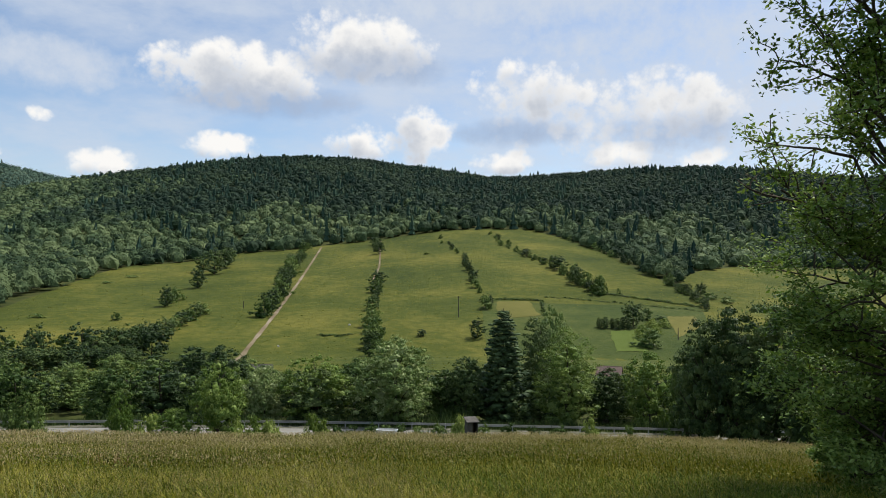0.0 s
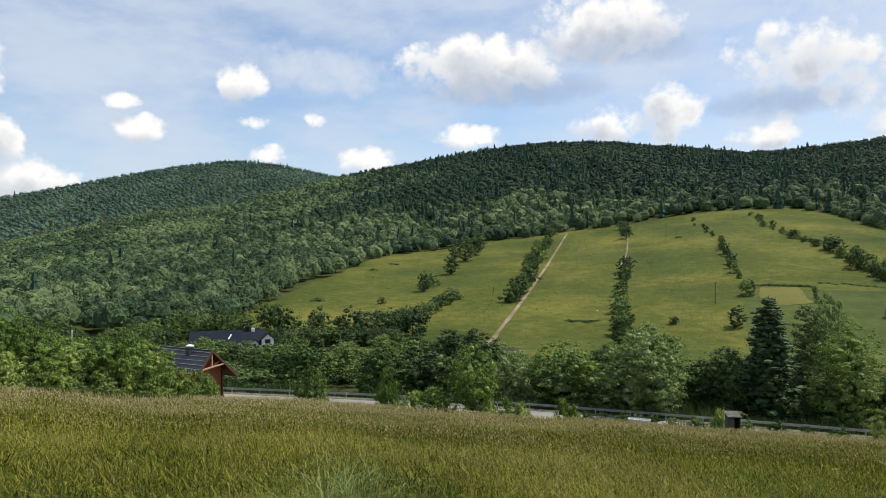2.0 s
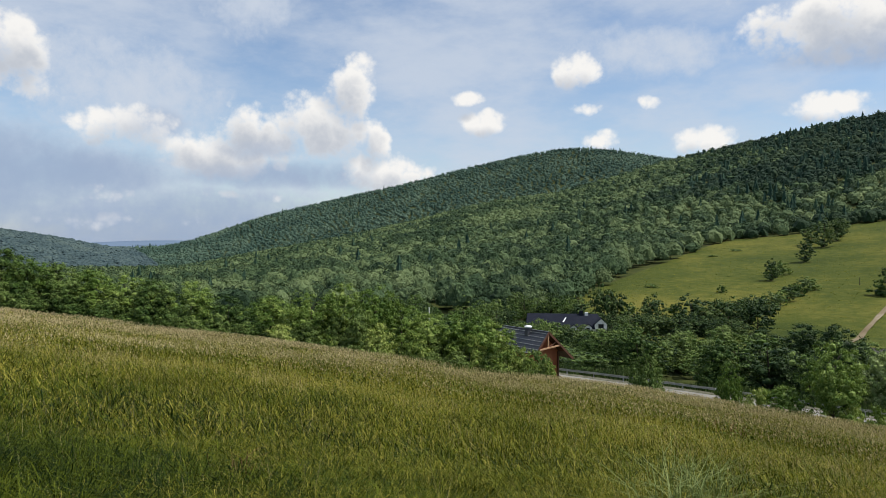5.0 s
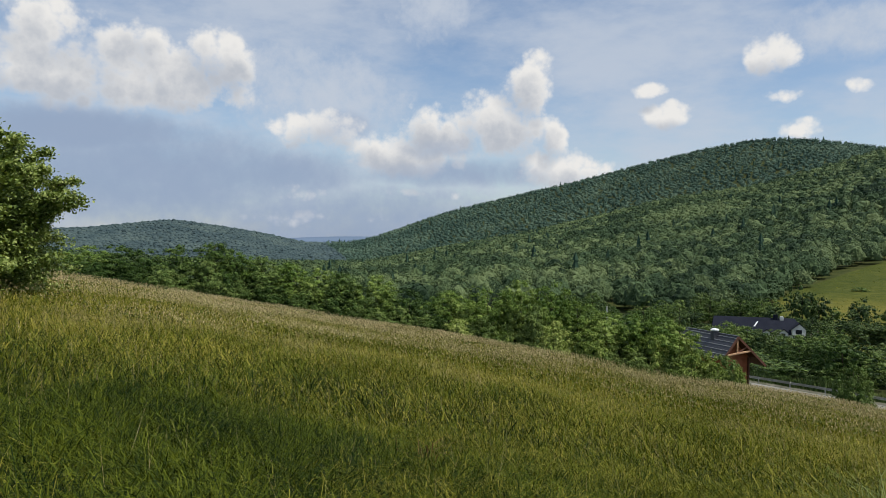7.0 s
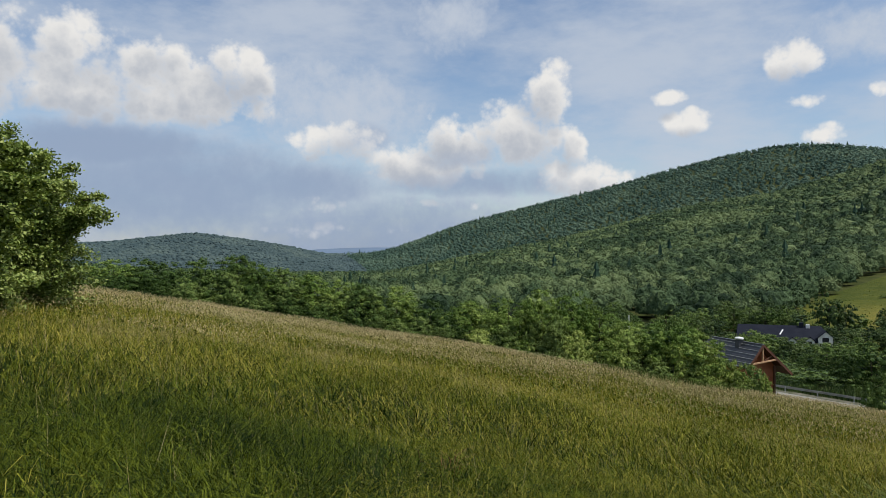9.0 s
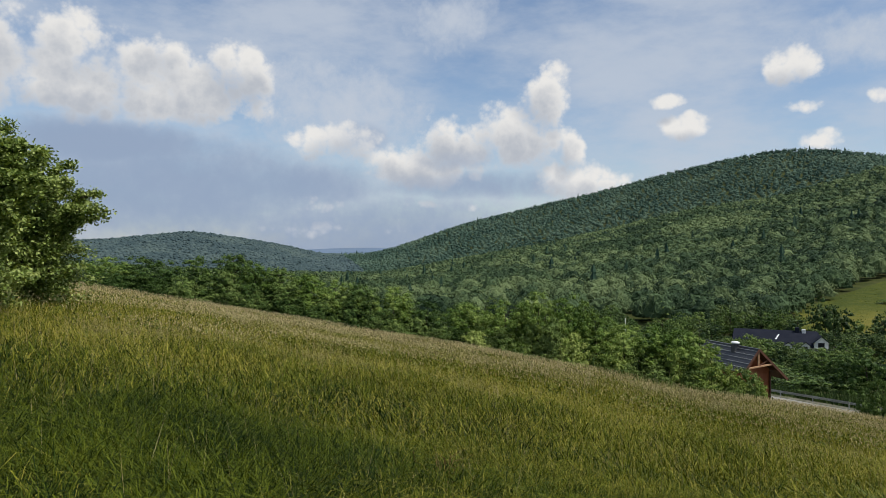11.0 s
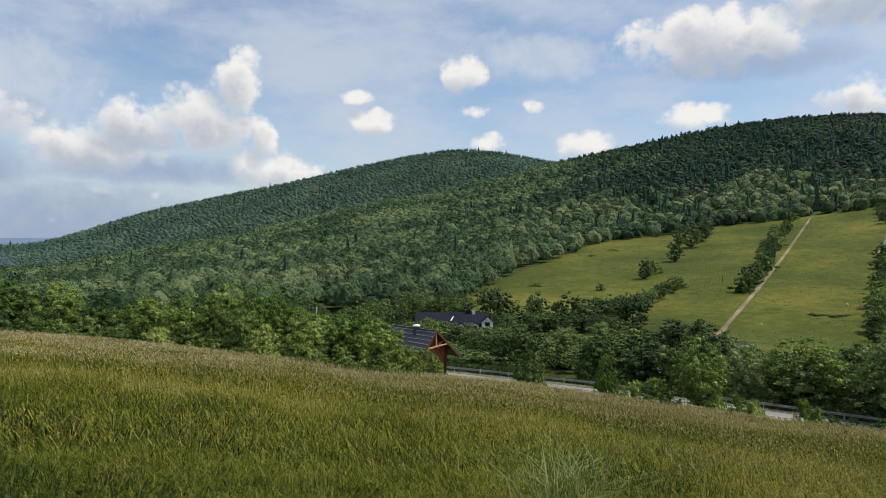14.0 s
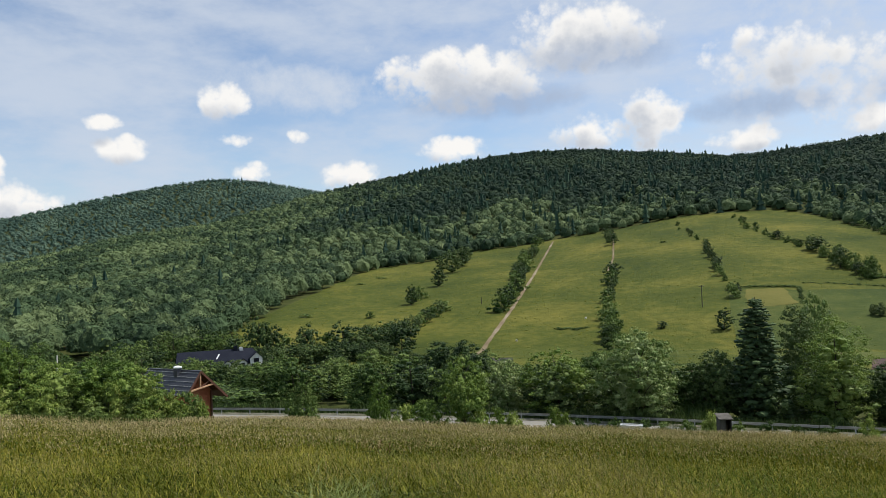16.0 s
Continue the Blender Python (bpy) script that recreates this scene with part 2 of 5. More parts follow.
# blue-green of the end hill is painted haze, stronger than on the mountain
HAZE_END_WOODS = material("valley_end_canopy", (0.036, 0.060, 0.066), 0.85, vary=[(0.054, 0.082, 0.084), (0.078, 0.110, 0.102)], vary_scale=0.008, fine_scale=0.12, tone=0.5)
# blue base colour that paints air haze onto the farthest hill
HAZE_BLUE = material("far_blue_woods", (0.115, 0.165, 0.240), 0.9, vary=[(0.130, 0.180, 0.255)], vary_scale=0.004, fine_scale=0.03)
NEEDLE = material("spruce_needles", (0.020, 0.040, 0.016), 0.6, vary=[(0.042, 0.074, 0.028), (0.080, 0.120, 0.046)], vary_scale=0.3, fine_scale=2.5, island=0.7, translucent=0.05, obj_random=0.3)
# dark canopy colour that paints cloud shade over the upper slope
MIXED_SHADED = material("dark_mixed_canopy", (0.014, 0.032, 0.020), 0.85, vary=[(0.026, 0.048, 0.028), (0.044, 0.070, 0.036)], vary_scale=0.010, fine_scale=0.4, tone=0.8)
BARK = material("bark", (0.035, 0.028, 0.020), 0.9, bump=0.02, bump_scale=14, vary=[(0.075, 0.062, 0.047)], vary_scale=3.0)
SOIL = material("meadow_floor", (0.018, 0.026, 0.005), 0.95, bump=0.05, bump_scale=3, vary=[(0.045, 0.056, 0.013), (0.070, 0.068, 0.024)], vary_scale=0.15, fine_scale=3.0)
PASTURE = material("pasture", (0.026, 0.044, 0.007), 0.95, bump=0.5, bump_scale=0.9, vary=[(0.066, 0.080, 0.012), (0.148, 0.136, 0.026)], vary_scale=0.014, fine_scale=0.24, detail=9.0)
HAY = material("hay_field", (0.098, 0.100, 0.022), 0.95, bump=0.2, bump_scale=1.5, vary=[(0.150, 0.135, 0.036)], vary_scale=0.05, fine_scale=0.6)
# greener grass than the pasture, with cloud shade put into its colour
GREEN_SHADED = material("green_meadow", (0.030, 0.050, 0.011), 0.95, bump=0.4, bump_scale=0.9, vary=[(0.052, 0.072, 0.015), (0.088, 0.100, 0.024)], vary_scale=0.03, fine_scale=0.3, detail=8.0)
FRESH = material("fresh_mown_field", (0.070, 0.102, 0.018), 0.95, bump=0.2, bump_scale=1.5, vary=[(0.092, 0.125, 0.024)], vary_scale=0.05, fine_scale=0.6)
TRACK = material("dirt_track", (0.12, 0.09, 0.052), 0.95, bump=0.08, bump_scale=3, vary=[(0.19, 0.15, 0.095), (0.32, 0.28, 0.21)], vary_scale=0.06, fine_scale=1.5)
GRASS_M = material("tall_grass", (0.054, 0.074, 0.004), 0.7, vary=[(0.156, 0.168, 0.011), (0.325, 0.292, 0.054)], vary_scale=0.16, fine_scale=2.4, island=1.0, translucent=0.15)
GRASS_LUSH = material("lush_grass", (0.006, 0.018, 0.001), 0.7, vary=[(0.026, 0.047, 0.002), (0.105, 0.130, 0.009)], vary_scale=0.4, fine_scale=2.4, island=1.2, translucent=0.06)
GRASS_GREEN = material("green_grass", (0.020, 0.056, 0.004), 0.7, vary=[(0.062, 0.118, 0.008), (0.165, 0.215, 0.026)], vary_scale=0.4, fine_scale=2.4, island=0.9, translucent=0.12)
HERB = material("meadow_herbs", (0.042, 0.070, 0.006), 0.6, vary=[(0.088, 0.112, 0.012), (0.165, 0.170, 0.034)], vary_scale=0.3, fine_scale=2.0, island=0.8, translucent=0.15)
SEED = material("seed_heads", (0.32, 0.252, 0.128), 0.8, vary=[(0.41, 0.332, 0.176), (0.51, 0.430, 0.245)], vary_scale=0.2, fine_scale=3.0, island=0.6, translucent=0.2)
ASPHALT = material("asphalt", (0.19, 0.182, 0.16), 0.95, bump=0.01, bump_scale=30, vary=[(0.27, 0.26, 0.23)], vary_scale=0.3)
GRAVEL = material("gravel_verge", (0.07, 0.08, 0.035), 0.95, bump=0.05, bump_scale=9, vary=[(0.20, 0.19, 0.15)], vary_scale=0.6)
STEEL = material("galvanised_steel", (0.36, 0.365, 0.35), 0.55, 0.25, vary=[(0.48, 0.485, 0.47)], vary_scale=0.7)

# ---- ground ----
EYE = 1.65
GRASS = 0.75


def smooth_table(knots):
    """A smooth closed curve over the azimuth (degrees, to the left of y) through pairs of azimuth and value."""
    a = np.array([k[0] for k in knots], float)
    v = np.array([k[1] for k in knots], float)
    grid = np.arange(-180.0, 180.0, 0.5)
    full = np.interp(grid, np.concatenate([a - 360, a, a + 360]), np.concatenate([v, v, v]))
    kernel = np.array([1, 2, 3, 4, 3, 2, 1], float) / 16
    wide = np.concatenate([full[-3:], full, full[:3]])
    return grid, np.convolve(wide, kernel, "valid")


MEADOW = smooth_table([(-130, 5), (-90, -3), (-60, -9), (-32, -11.3), (-18, -11.9), (0, -12.45), (14, -12.2), (22, -11.7), (33, -10.6), (41, -10.1),
                       (49, -8.9), (57, -7.7), (63, -6.75), (68, -6.05), (79, -4.0), (88, -2.4), (100, 0), (130, 5), (179, 9)])
SLOPE_TOP = smooth_table([(-140, 1), (-60, 0), (-40, 0.3), (-30, 0.8), (-20, 1.8), (-10, 3.1), (-4, 3.5), (0, 3.4), (6, 2.6), (10, 2.1), (16, 1.6), (20, 1.2), (25, 0.9),
                          (35, 0), (45, -0.8), (55, -1.8), (65, -3), (80, -3), (110, -1), (179, 1)])
RIDGE = smooth_table([(-140, 2), (-60, 5), (-40, 6), (-29, 7.0), (-24, 7.8), (-20, 8.12), (-15, 8.15), (-10, 7.82), (-4.3, 7.5), (1.6, 8.3), (7.5, 8.95), (12, 8.95), (16, 8.55), (21, 7.65),
                      (28, 6.3), (36, 4.0), (42.5, 3.1), (50, 1.2), (54, 0.3), (61, -1), (66, -2), (75, -2), (85, -1.5), (100, 0), (179, 2)])
MOUNTAIN = smooth_table([(-140, 1), (-40, 5), (20, 5), (24, 6), (28, 6.3), (30.6, 6.88), (33, 7.3), (36, 7.5), (39.7, 6.95), (44, 6.0), (48.4, 4.85), (54.8, 3.4), (60, 2.1),
                         (63.3, 0.9), (65, 0.3), (67, -0.3), (71, -0.4), (74, 0.3), (76.7, 0.75), (81, 1.35), (87, 0.6), (95, 0.3), (179, 1)])
FAR = smooth_table([(-179, -0.4), (0, -0.4), (90, -0.4)])


def table(t, az):
    return np.interp(az, np.append(t[0], 180.0), np.append(t[1], t[1][0]))


def polar(x, y):
    return np.degrees(np.arctan2(-x, y)), np.hypot(x, y)


ROAD_TURN, ROAD_V, ROAD_Z, ROAD_BEND = radians(-3.0), 82.2, -17.1, 0.0018


def along_road(x, y):
    """Distance along the road (to the left) and away from the viewer."""
    c, s = math.cos(ROAD_TURN), math.sin(ROAD_TURN)
    u = -(x * c + y * s)
    return u, -x * s + y * c + ROAD_BEND * np.maximum(u, 0) ** 2


def height(x, y):
    """The ground's height."""
    x, y = np.asarray(x, float), np.asarray(y, float)
    az, r = polar(x, y)
    edge = 66.0
    meadow = r * (np.tan(np.radians(table(MEADOW, az))) + (EYE - GRASS) / edge)
    rise = lambda t, d: EYE + d * np.tan(np.radians(table(t, az)))
    d = [110.0, 160.0, 230.0, 600.0, 1250.0, 1480.0, 2200.0, 2700.0, 4400.0, 4700.0]
    z_r = rise(RIDGE, 1250.0)
    z_m = rise(MOUNTAIN, 2200.0)
    z = [-18.3 + 0 * r, -22.5 + 0 * r, -25.0 + 0 * r, rise(SLOPE_TOP, 600.0), z_r, np.minimum(z_r - 30, z_m - 40), z_m, z_m - 70, rise(FAR, 4400.0), -40 + 0 * r]
    hill = z[0]
    for i in range(len(d) - 1):
        f = np.clip((r - d[i]) / (d[i + 1] - d[i]), 0, 1)
        hill = hill + f * (z[i + 1] - z[i])
    u, v = along_road(x, y)
    near_road = np.clip(1 - (np.abs(v - ROAD_V) - 5.0) / 9.0, 0, 1) * np.clip((160 - np.abs(u)) / 60, 0, 1)
    near_road = near_road * near_road * (3 - 2 * near_road)
    beyond = hill + (ROAD_Z + 0.006 * np.maximum(u, 0) - 0.1 - hill) * near_road
    f = np.clip((r - edge) / (14.0 + 40.0 * np.clip((az - 30) / 10, 0, 1) * np.clip((110 - az) / 10, 0, 1)), 0, 1)
    f = f * f * (3 - 2 * f)
    bumps = 0.06 * np.sin(x * 0.41 + 1) * np.sin(y * 0.37) * np.clip(r / 8, 0, 1)
    return (meadow + bumps) * (1 - f) + beyond * f


def place(az, r):
    a = radians(az)
    x, y = -r * math.sin(a), r * math.cos(a)
    return Vector((x, y, float(height(x, y))))


def mesh_object(name, verts, faces, mat, parent=None, smooth=False, label=""):
    """A mesh object from arrays: faces of one size, or a list of such arrays."""
    me = bpy.data.meshes.new(name)
    groups = faces if isinstance(faces, list) else [faces]
    groups = [np.asarray(f, np.int32) for f in groups if len(f)]
    verts = np.asarray(verts, np.float32)
    loops = np.concatenate([f.ravel() for f in groups])
    sizes = np.concatenate([np.full(len(f), f.shape[1], np.int32) for f in groups])
    me.vertices.add(len(verts))
    me.vertices.foreach_set("co", verts.ravel())
    me.loops.add(len(loops))
    me.loops.foreach_set("vertex_index", loops)
    me.polygons.add(len(sizes))
    me.polygons.foreach_set("loop_start", np.concatenate([[0], np.cumsum(sizes)[:-1]]).astype(np.int32))
    me.polygons.foreach_set("use_smooth", np.full(len(sizes), smooth))
    me.update(calc_edges=True)
    me.validate()
    me.materials.append(mat)
    ob = new(name, me)
    ob.parent = parent
    if label:
        ob["label"] = label
    return ob


def grid_faces(n, m):
    i, j = np.meshgrid(np.arange(n - 1), np.arange(m - 1), indexing="ij")
    k = (i * m + j).ravel()
    return np.stack([k, k + 1, k + m + 1, k + m], 1)


def build_ground():
    az = np.concatenate([np.arange(-180, -42, 4.0), np.arange(-42, 106, 1.0), np.arange(106, 179, 4.0), [180.0]])
    r = np.concatenate([np.concatenate([[0.004], np.arange(0.5, 60, 1.5)]), np.arange(60, 112, 0.75), np.geomspace(112, 4700, 110)])
    a, rr = np.meshgrid(np.radians(az), r, indexing="ij")
    x, y = -rr * np.sin(a), rr * np.cos(a)
    v = np.stack([x, y, height(x, y)], -1).reshape(-1, 3)
    f = grid_faces(len(az), len(r))[:, ::-1]
    ob = mesh_object("ground", v, f, SOIL, smooth=True)
    tagged(ob, "rolling grassy valley ground with slopes up to wooded hills", "ground", kind="structure")


build_ground()


def sheet(name, corners, mat, label, lift=0.34, n=48, category="field"):
    """A field laid on the slope between four corners (azimuth, distance), in order round it."""
    s = np.linspace(0, 1, n)
    u, w = np.meshgrid(s, s, indexing="ij")
    c = [np.array((-r * math.sin(radians(az)), r * math.cos(radians(az)))) for az, r in corners]
    p = ((1 - u) * (1 - w))[..., None] * c[0] + (u * (1 - w))[..., None] * c[1] + (u * w)[..., None] * c[2] + ((1 - u) * w)[..., None] * c[3]
    p = p + np.stack([0.35 * np.sin(7 * w + 2 * u) + 0.2 * np.sin(19 * w), 0.35 * np.sin(6 * u + 3 * w) + 0.2 * np.sin(23 * u)], -1)
    v = np.stack([p[..., 0], p[..., 1], height(p[..., 0], p[..., 1]) + lift], -1).reshape(-1, 3)
    return tagged(mesh_object(name, v, grid_faces(n, n), mat, smooth=True), label, category, kind="structure")


FIELD_TOP = [(-40, 640), (-23, 515), (-22.3, 508), (-20, 470), (-18.5, 420), (-18.3, 375), (-14.1, 472), (-9.7, 570), (-7.1, 615), (-3.9, 604), (-0.7, 600), (6.1, 591), (9.7, 588), (11.4, 574),
             (15.7, 571), (19.4, 533), (23.7, 520), (25.2, 493), (28.5, 410), (31.9, 345), (35.2, 291), (36.5, 225)]


def field_top(az):
    return np.interp(az, [k[0] for k in FIELD_TOP], [k[1] for k in FIELD_TOP])


def build_pasture():
    az = np.arange(-34, 36.3, 0.25)
    f = np.linspace(0, 1, 60)
    a, k = np.meshgrid(az, f, indexing="ij")
    r = 170 + k * (field_top(a) + 6 - 170)
    x, y = -r * np.sin(np.radians(a)), r * np.cos(np.radians(a))
    v = np.stack([x, y, height(x, y) + 0.15], -1).reshape(-1, 3)
    tagged(mesh_object("pasture", v, grid_faces(len(az), len(f))[:, ::-1], PASTURE, smooth=True), "sunlit yellow-green hillside pasture between hedgerows", "field", kind="structure")


build_pasture()
sheet("green_field", [(-3.7, 205), (-21.5, 215), (-20.0, 334), (-3.2, 312)], GREEN_SHADED, "green meadow at the foot of the pasture, darkened for cloud shade", 0.22, 70)
sheet("field", [(-4.4, 281), (-7.8, 291), (-6.9, 318), (-4.4, 315)], HAY, "small yellow hay field on the slope")
sheet("field", [(-18.3, 265), (-19.9, 289), (-19.5, 309), (-17.5, 305)], HAY, "small yellow hay field on the slope")
sheet("field", [(-13.7, 240), (-16.0, 243), (-15.0, 274), (-13.3, 270)], FRESH, "bright green fresh-mown field")


def ribbon(name, line, width, mat, label, lift=0.5, step=4.0, category="track"):
    """A strip of even width along a line of (azimuth, distance) points."""
    p = np.array([(-r * math.sin(radians(az)), r * math.cos(radians(az))) for az, r in line])
    d = np.concatenate([[0], np.cumsum(np.hypot(*np.diff(p, axis=0).T))])
    s = np.arange(0, d[-1], step)
    c = np.stack([np.interp(s, d, p[:, 0]), np.interp(s, d, p[:, 1])], 1)
    t = np.gradient(c, axis=0)
    t /= np.linalg.norm(t, axis=1)[:, None]
    side = np.stack([-t[:, 1], t[:, 0]], 1)
    wob = 1 + 0.25 * np.sin(s * 0.13) * np.sin(s * 0.31)
    rows = [c + side * (k * width * wob / 2)[:, None] for k in (-1, -0.33, 0.33, 1)]
    q = np.stack(rows, 1)
    v = np.concatenate([q, (height(q[..., 0], q[..., 1]) + lift)[..., None]], -1).reshape(-1, 3)
    return tagged(mesh_object(name, v, grid_faces(len(s), 4), mat, smooth=True), label, category, kind="structure")


ribbon("dirt_track", [(9.7, 580), (11.4, 395), (13.1, 305), (15.3, 239), (16.4, 210)], 1.5, TRACK, "pale rutted dirt track running up the pasture")
ribbon("foot_path", [(5.0, 575), (5.1, 430), (5.6, 380)], 1.1, TRACK, "narrow worn earth path beside the hedgerow")

# ---- road with guardrails ----


def on_road(u, v, z=0.0):
    c, s = math.cos(ROAD_TURN), math.sin(ROAD_TURN)
    v = v - ROAD_BEND * max(u, 0) ** 2
    return Vector((-u * c - v * s, -u * s + v * c, z + 0.006 * max(u, 0)))


def road_strip(name, v0, v1, z, mat, label, category):
    u = np.arange(-110, 130, 3.0)
    cols = np.linspace(v0, v1, 4)
    pts = [[on_road(a, b, z + 0.02 * math.sin(a * 0.3)) for b in cols] for a in u]
    return tagged(mesh_object(name, np.array(pts).reshape(-1, 3), grid_faces(len(u), 4)[:, ::-1], mat, smooth=True), label, category, kind="structure")


road_strip("road", 79.6, 85.0, ROAD_Z + 0.12, ASPHALT, "grey asphalt country road on the valley side", "road")
road_strip("verge_near", 77.8, 79.2, ROAD_Z + 0.08, GRAVEL, "pale gravel verge of the road", "verge")
road_strip("verge_far", 85.4, 86.6, ROAD_Z + 0.08, GRAVEL, "pale gravel verge of the road", "verge")


def box_mesh(sx, sy, sz, bevel=0.0):
    bm = bmesh.new()
    bmesh.ops.create_cube(bm, size=1.0)
    bmesh.ops.scale(bm, vec=(sx, sy, sz), verts=bm.verts)
    if bevel:
        bmesh.ops.bevel(bm, geom=bm.edges[:], offset=bevel, segments=1, affect="EDGES")
    return bm


def part(name, bm, mat, parent, label="", at=None):
    me = bpy.data.meshes.new(name)
    bm.to_mesh(me)
    bm.free()
    me.materials.append(mat)
    ob = new(name, me)
    ob.parent = parent
    if at is not None:
        ob.matrix_basis = at
    if label:
        ob["label"] = label
    return ob


def twin(ob, at, parent=None):
    """The same piece again, on the same mesh."""
    o = new(ob.name.split(".")[0], ob.data)
    o.parent = parent or ob.parent
    o.matrix_basis = at
    return o


def guardrail(v, u0, u1, face):
    root = tagged(new("guardrail"), "galvanised steel guardrail on posts beside the road", "guardrail", "road guardrails")
    p, q = on_road(u0, v, ROAD_Z + 0.08), on_road(u1, v, ROAD_Z + 0.08)
    root.matrix_basis = Matrix.Translation(p) @ Matrix.Rotation(math.atan2((q - p).y, (q - p).x), 4, "Z") @ Matrix.Rotation(-math.asin((q - p).z / (q - p).length), 4, "Y")
    n = (q - p).length
    profile = [(0.0, 0.45), (0.06, 0.50), (0.06, 0.54), (0.0, 0.60), (0.06, 0.66), (0.06, 0.70), (0.0, 0.75)]
    bm = bmesh.new()
    rows = []
    for x in (0.0, n):
        rows.append([bm.verts.new((x, face * (0.08 + p), z)) for p, z in profile])
    for i in range(len(profile) - 1):
        bm.faces.new((rows[0][i], rows[1][i], rows[1][i + 1], rows[0][i + 1]))
    bmesh.ops.solidify(bm, geom=bm.faces[:], thickness=0.01)
    part("beam", bm, STEEL, root)
    first = None
    for i in range(int(n // 4)):
        at = Matrix.Translation((2 + 4.0 * i, 0, 0.37))
        if first is None:
            first = part("post", box_mesh(0.12, 0.08, 0.78, 0.01), STEEL, root, at=at)
        else:
            twin(first, at)


for seg in range(4):
    guardrail(78.8, -62 + seg * 16, -62 + seg * 16 + 16, 1)
for seg in range(11):
    guardrail(86.0, -70 + seg * 16, -70 + seg * 16 + 16, -1)

# ---- trees ----


def tube(points, radii, sides=6):
    p = np.asarray(points, float)
    t = np.gradient(p, axis=0)
    t /= np.linalg.norm(t, axis=1)[:, None] + 1e-9
    ref = np.where(np.abs(t[:, 2:3]) > 0.9, [[1.0, 0, 0]], [[0, 0, 1.0]])
    a = np.cross(t, ref)
    a /= np.linalg.norm(a, axis=1)[:, None] + 1e-9
    b = np.cross(t, a)
    th = np.linspace(0, 2 * np.pi, sides, endpoint=False)
    ring = a[:, None, :] * np.cos(th)[None, :, None] + b[:, None, :] * np.sin(th)[None, :, None]
    v = (p[:, None, :] + ring * np.asarray(radii)[:, None, None]).reshape(-1, 3)
    f = []
    for i in range(len(p) - 1):
        for j in range(sides):
            k = (j + 1) % sides
            f.append((i * sides + j, i * sides + k, (i + 1) * sides + k, (i + 1) * sides + j))
    return v, np.array(f)


def joined(pieces):
    vs, fs, n = [], [], 0
    for v, f in pieces:
        vs.append(v)
        fs.append(f + n)
        n += len(v)
    return np.concatenate(vs), np.concatenate(fs)


def leaf_quads(rng, p, size, up=0.4, aspect=0.55, out=None, face=1.3):
    """Small folded leaves (rhombs) at the points p, turned at random, more of them facing the sky or outwards."""
    n = len(p)
    nrm = rng.normal(size=(n, 3)) + np.array((0, 0, up))
    if out is not None:
        nrm = nrm + out * face
    nrm /= np.linalg.norm(nrm, axis=1)[:, None]
    a = np.cross(nrm, rng.normal(size=(n, 3)))
    a /= np.linalg.norm(a, axis=1)[:, None]
    b = np.cross(nrm, a)
    s = (size * rng.uniform(0.6, 1.3, n))[:, None]
    v = np.stack([p - a * s * 0.5, p + b * s * aspect * 0.5 - nrm * s * 0.08, p + a * s * 0.5, p - b * s * aspect * 0.5 - nrm * s * 0.08], 1).reshape(-1, 3)
    return v, np.arange(4 * n).reshape(-1, 4)


def crown_points(rng, n_clumps, per, h0, h1, radius, shape, clump):
    """Leaves in clumps on boughs: shape gives the crown's width (0 to 1) by height."""
    k = rng.uniform(0, 1, n_clumps * 3)
    w = np.array([shape(q) for q in k])
    keep = rng.uniform(0, 1, len(k)) < w / w.max()
    k, w = k[keep][:n_clumps], w[keep][:n_clumps]
    th = rng.uniform(0, 2 * np.pi, len(k))
    lobes = 1 + 0.22 * np.sin(3 * th + rng.uniform(0, 6) + 4 * k) + 0.15 * np.sin(7 * th + 9 * k)
    rho = radius * w * lobes * np.sqrt(rng.uniform(0.3, 1.0, len(k)))
    c = np.stack([rho * np.cos(th), rho * np.sin(th), h0 + k * (h1 - h0)], 1)
    size = clump * rng.uniform(0.55, 1.3, len(c))
    d = rng.normal(size=(len(c), per, 3))
    d /= np.linalg.norm(d, axis=2)[..., None]
    d[..., 2] = np.abs(d[..., 2]) * 0.8 - 0.15
    rad = rng.uniform(0.4, 1.22, (len(c), per, 1))
    p = c[:, None, :] + d * rad * size[:, None, None]
    # leaves turn with their clump, and the clump with the crown
    side = np.stack([np.cos(th), np.sin(th), 0.25 + 0 * th], 1)
    d = d + side[:, None, :] * 0.45
    return c, p.reshape(-1, 3), d.reshape(-1, 3), size


def round_top(q):
    return math.sqrt(max(0.02, 1 - (1.9 * q - 0.85) ** 2)) if q < 0.97 else 0.2


def oval(q):
    return 0.25 + 0.75 * math.sin(math.pi * min(1, q * 0.9 + 0.08)) ** 0.8


def shrub_shape(q):
    return max(0.15, 1 - q * q) ** 0.6


def sphere(sub):
    bm = bmesh.new()
    bmesh.ops.create_icosphere(bm, subdivisions=sub, radius=1.0)
    v = np.array([q.co[:] for q in bm.verts])
    f = np.array([[q.index for q in p.verts] for p in bm.faces])
    bm.free()
    return v, f


SPHERES = {k: sphere(k) for k in (1, 2, 3)}


def ico(sub, seed, squash, amp, fray=0.06):
    """A crown of rounded boughs, like a cauliflower, with a frayed surface."""
    v, f = SPHERES[sub]
    rng = np.random.default_rng(seed)
    k = []
    for q in v:
        p = Vector(q) * 1.7 + Vector((seed * 3.1, seed * 1.7, 0))
        near = noise.voronoi(p)[0][0]
        finer = noise.voronoi(p * 2.3)[0][0]
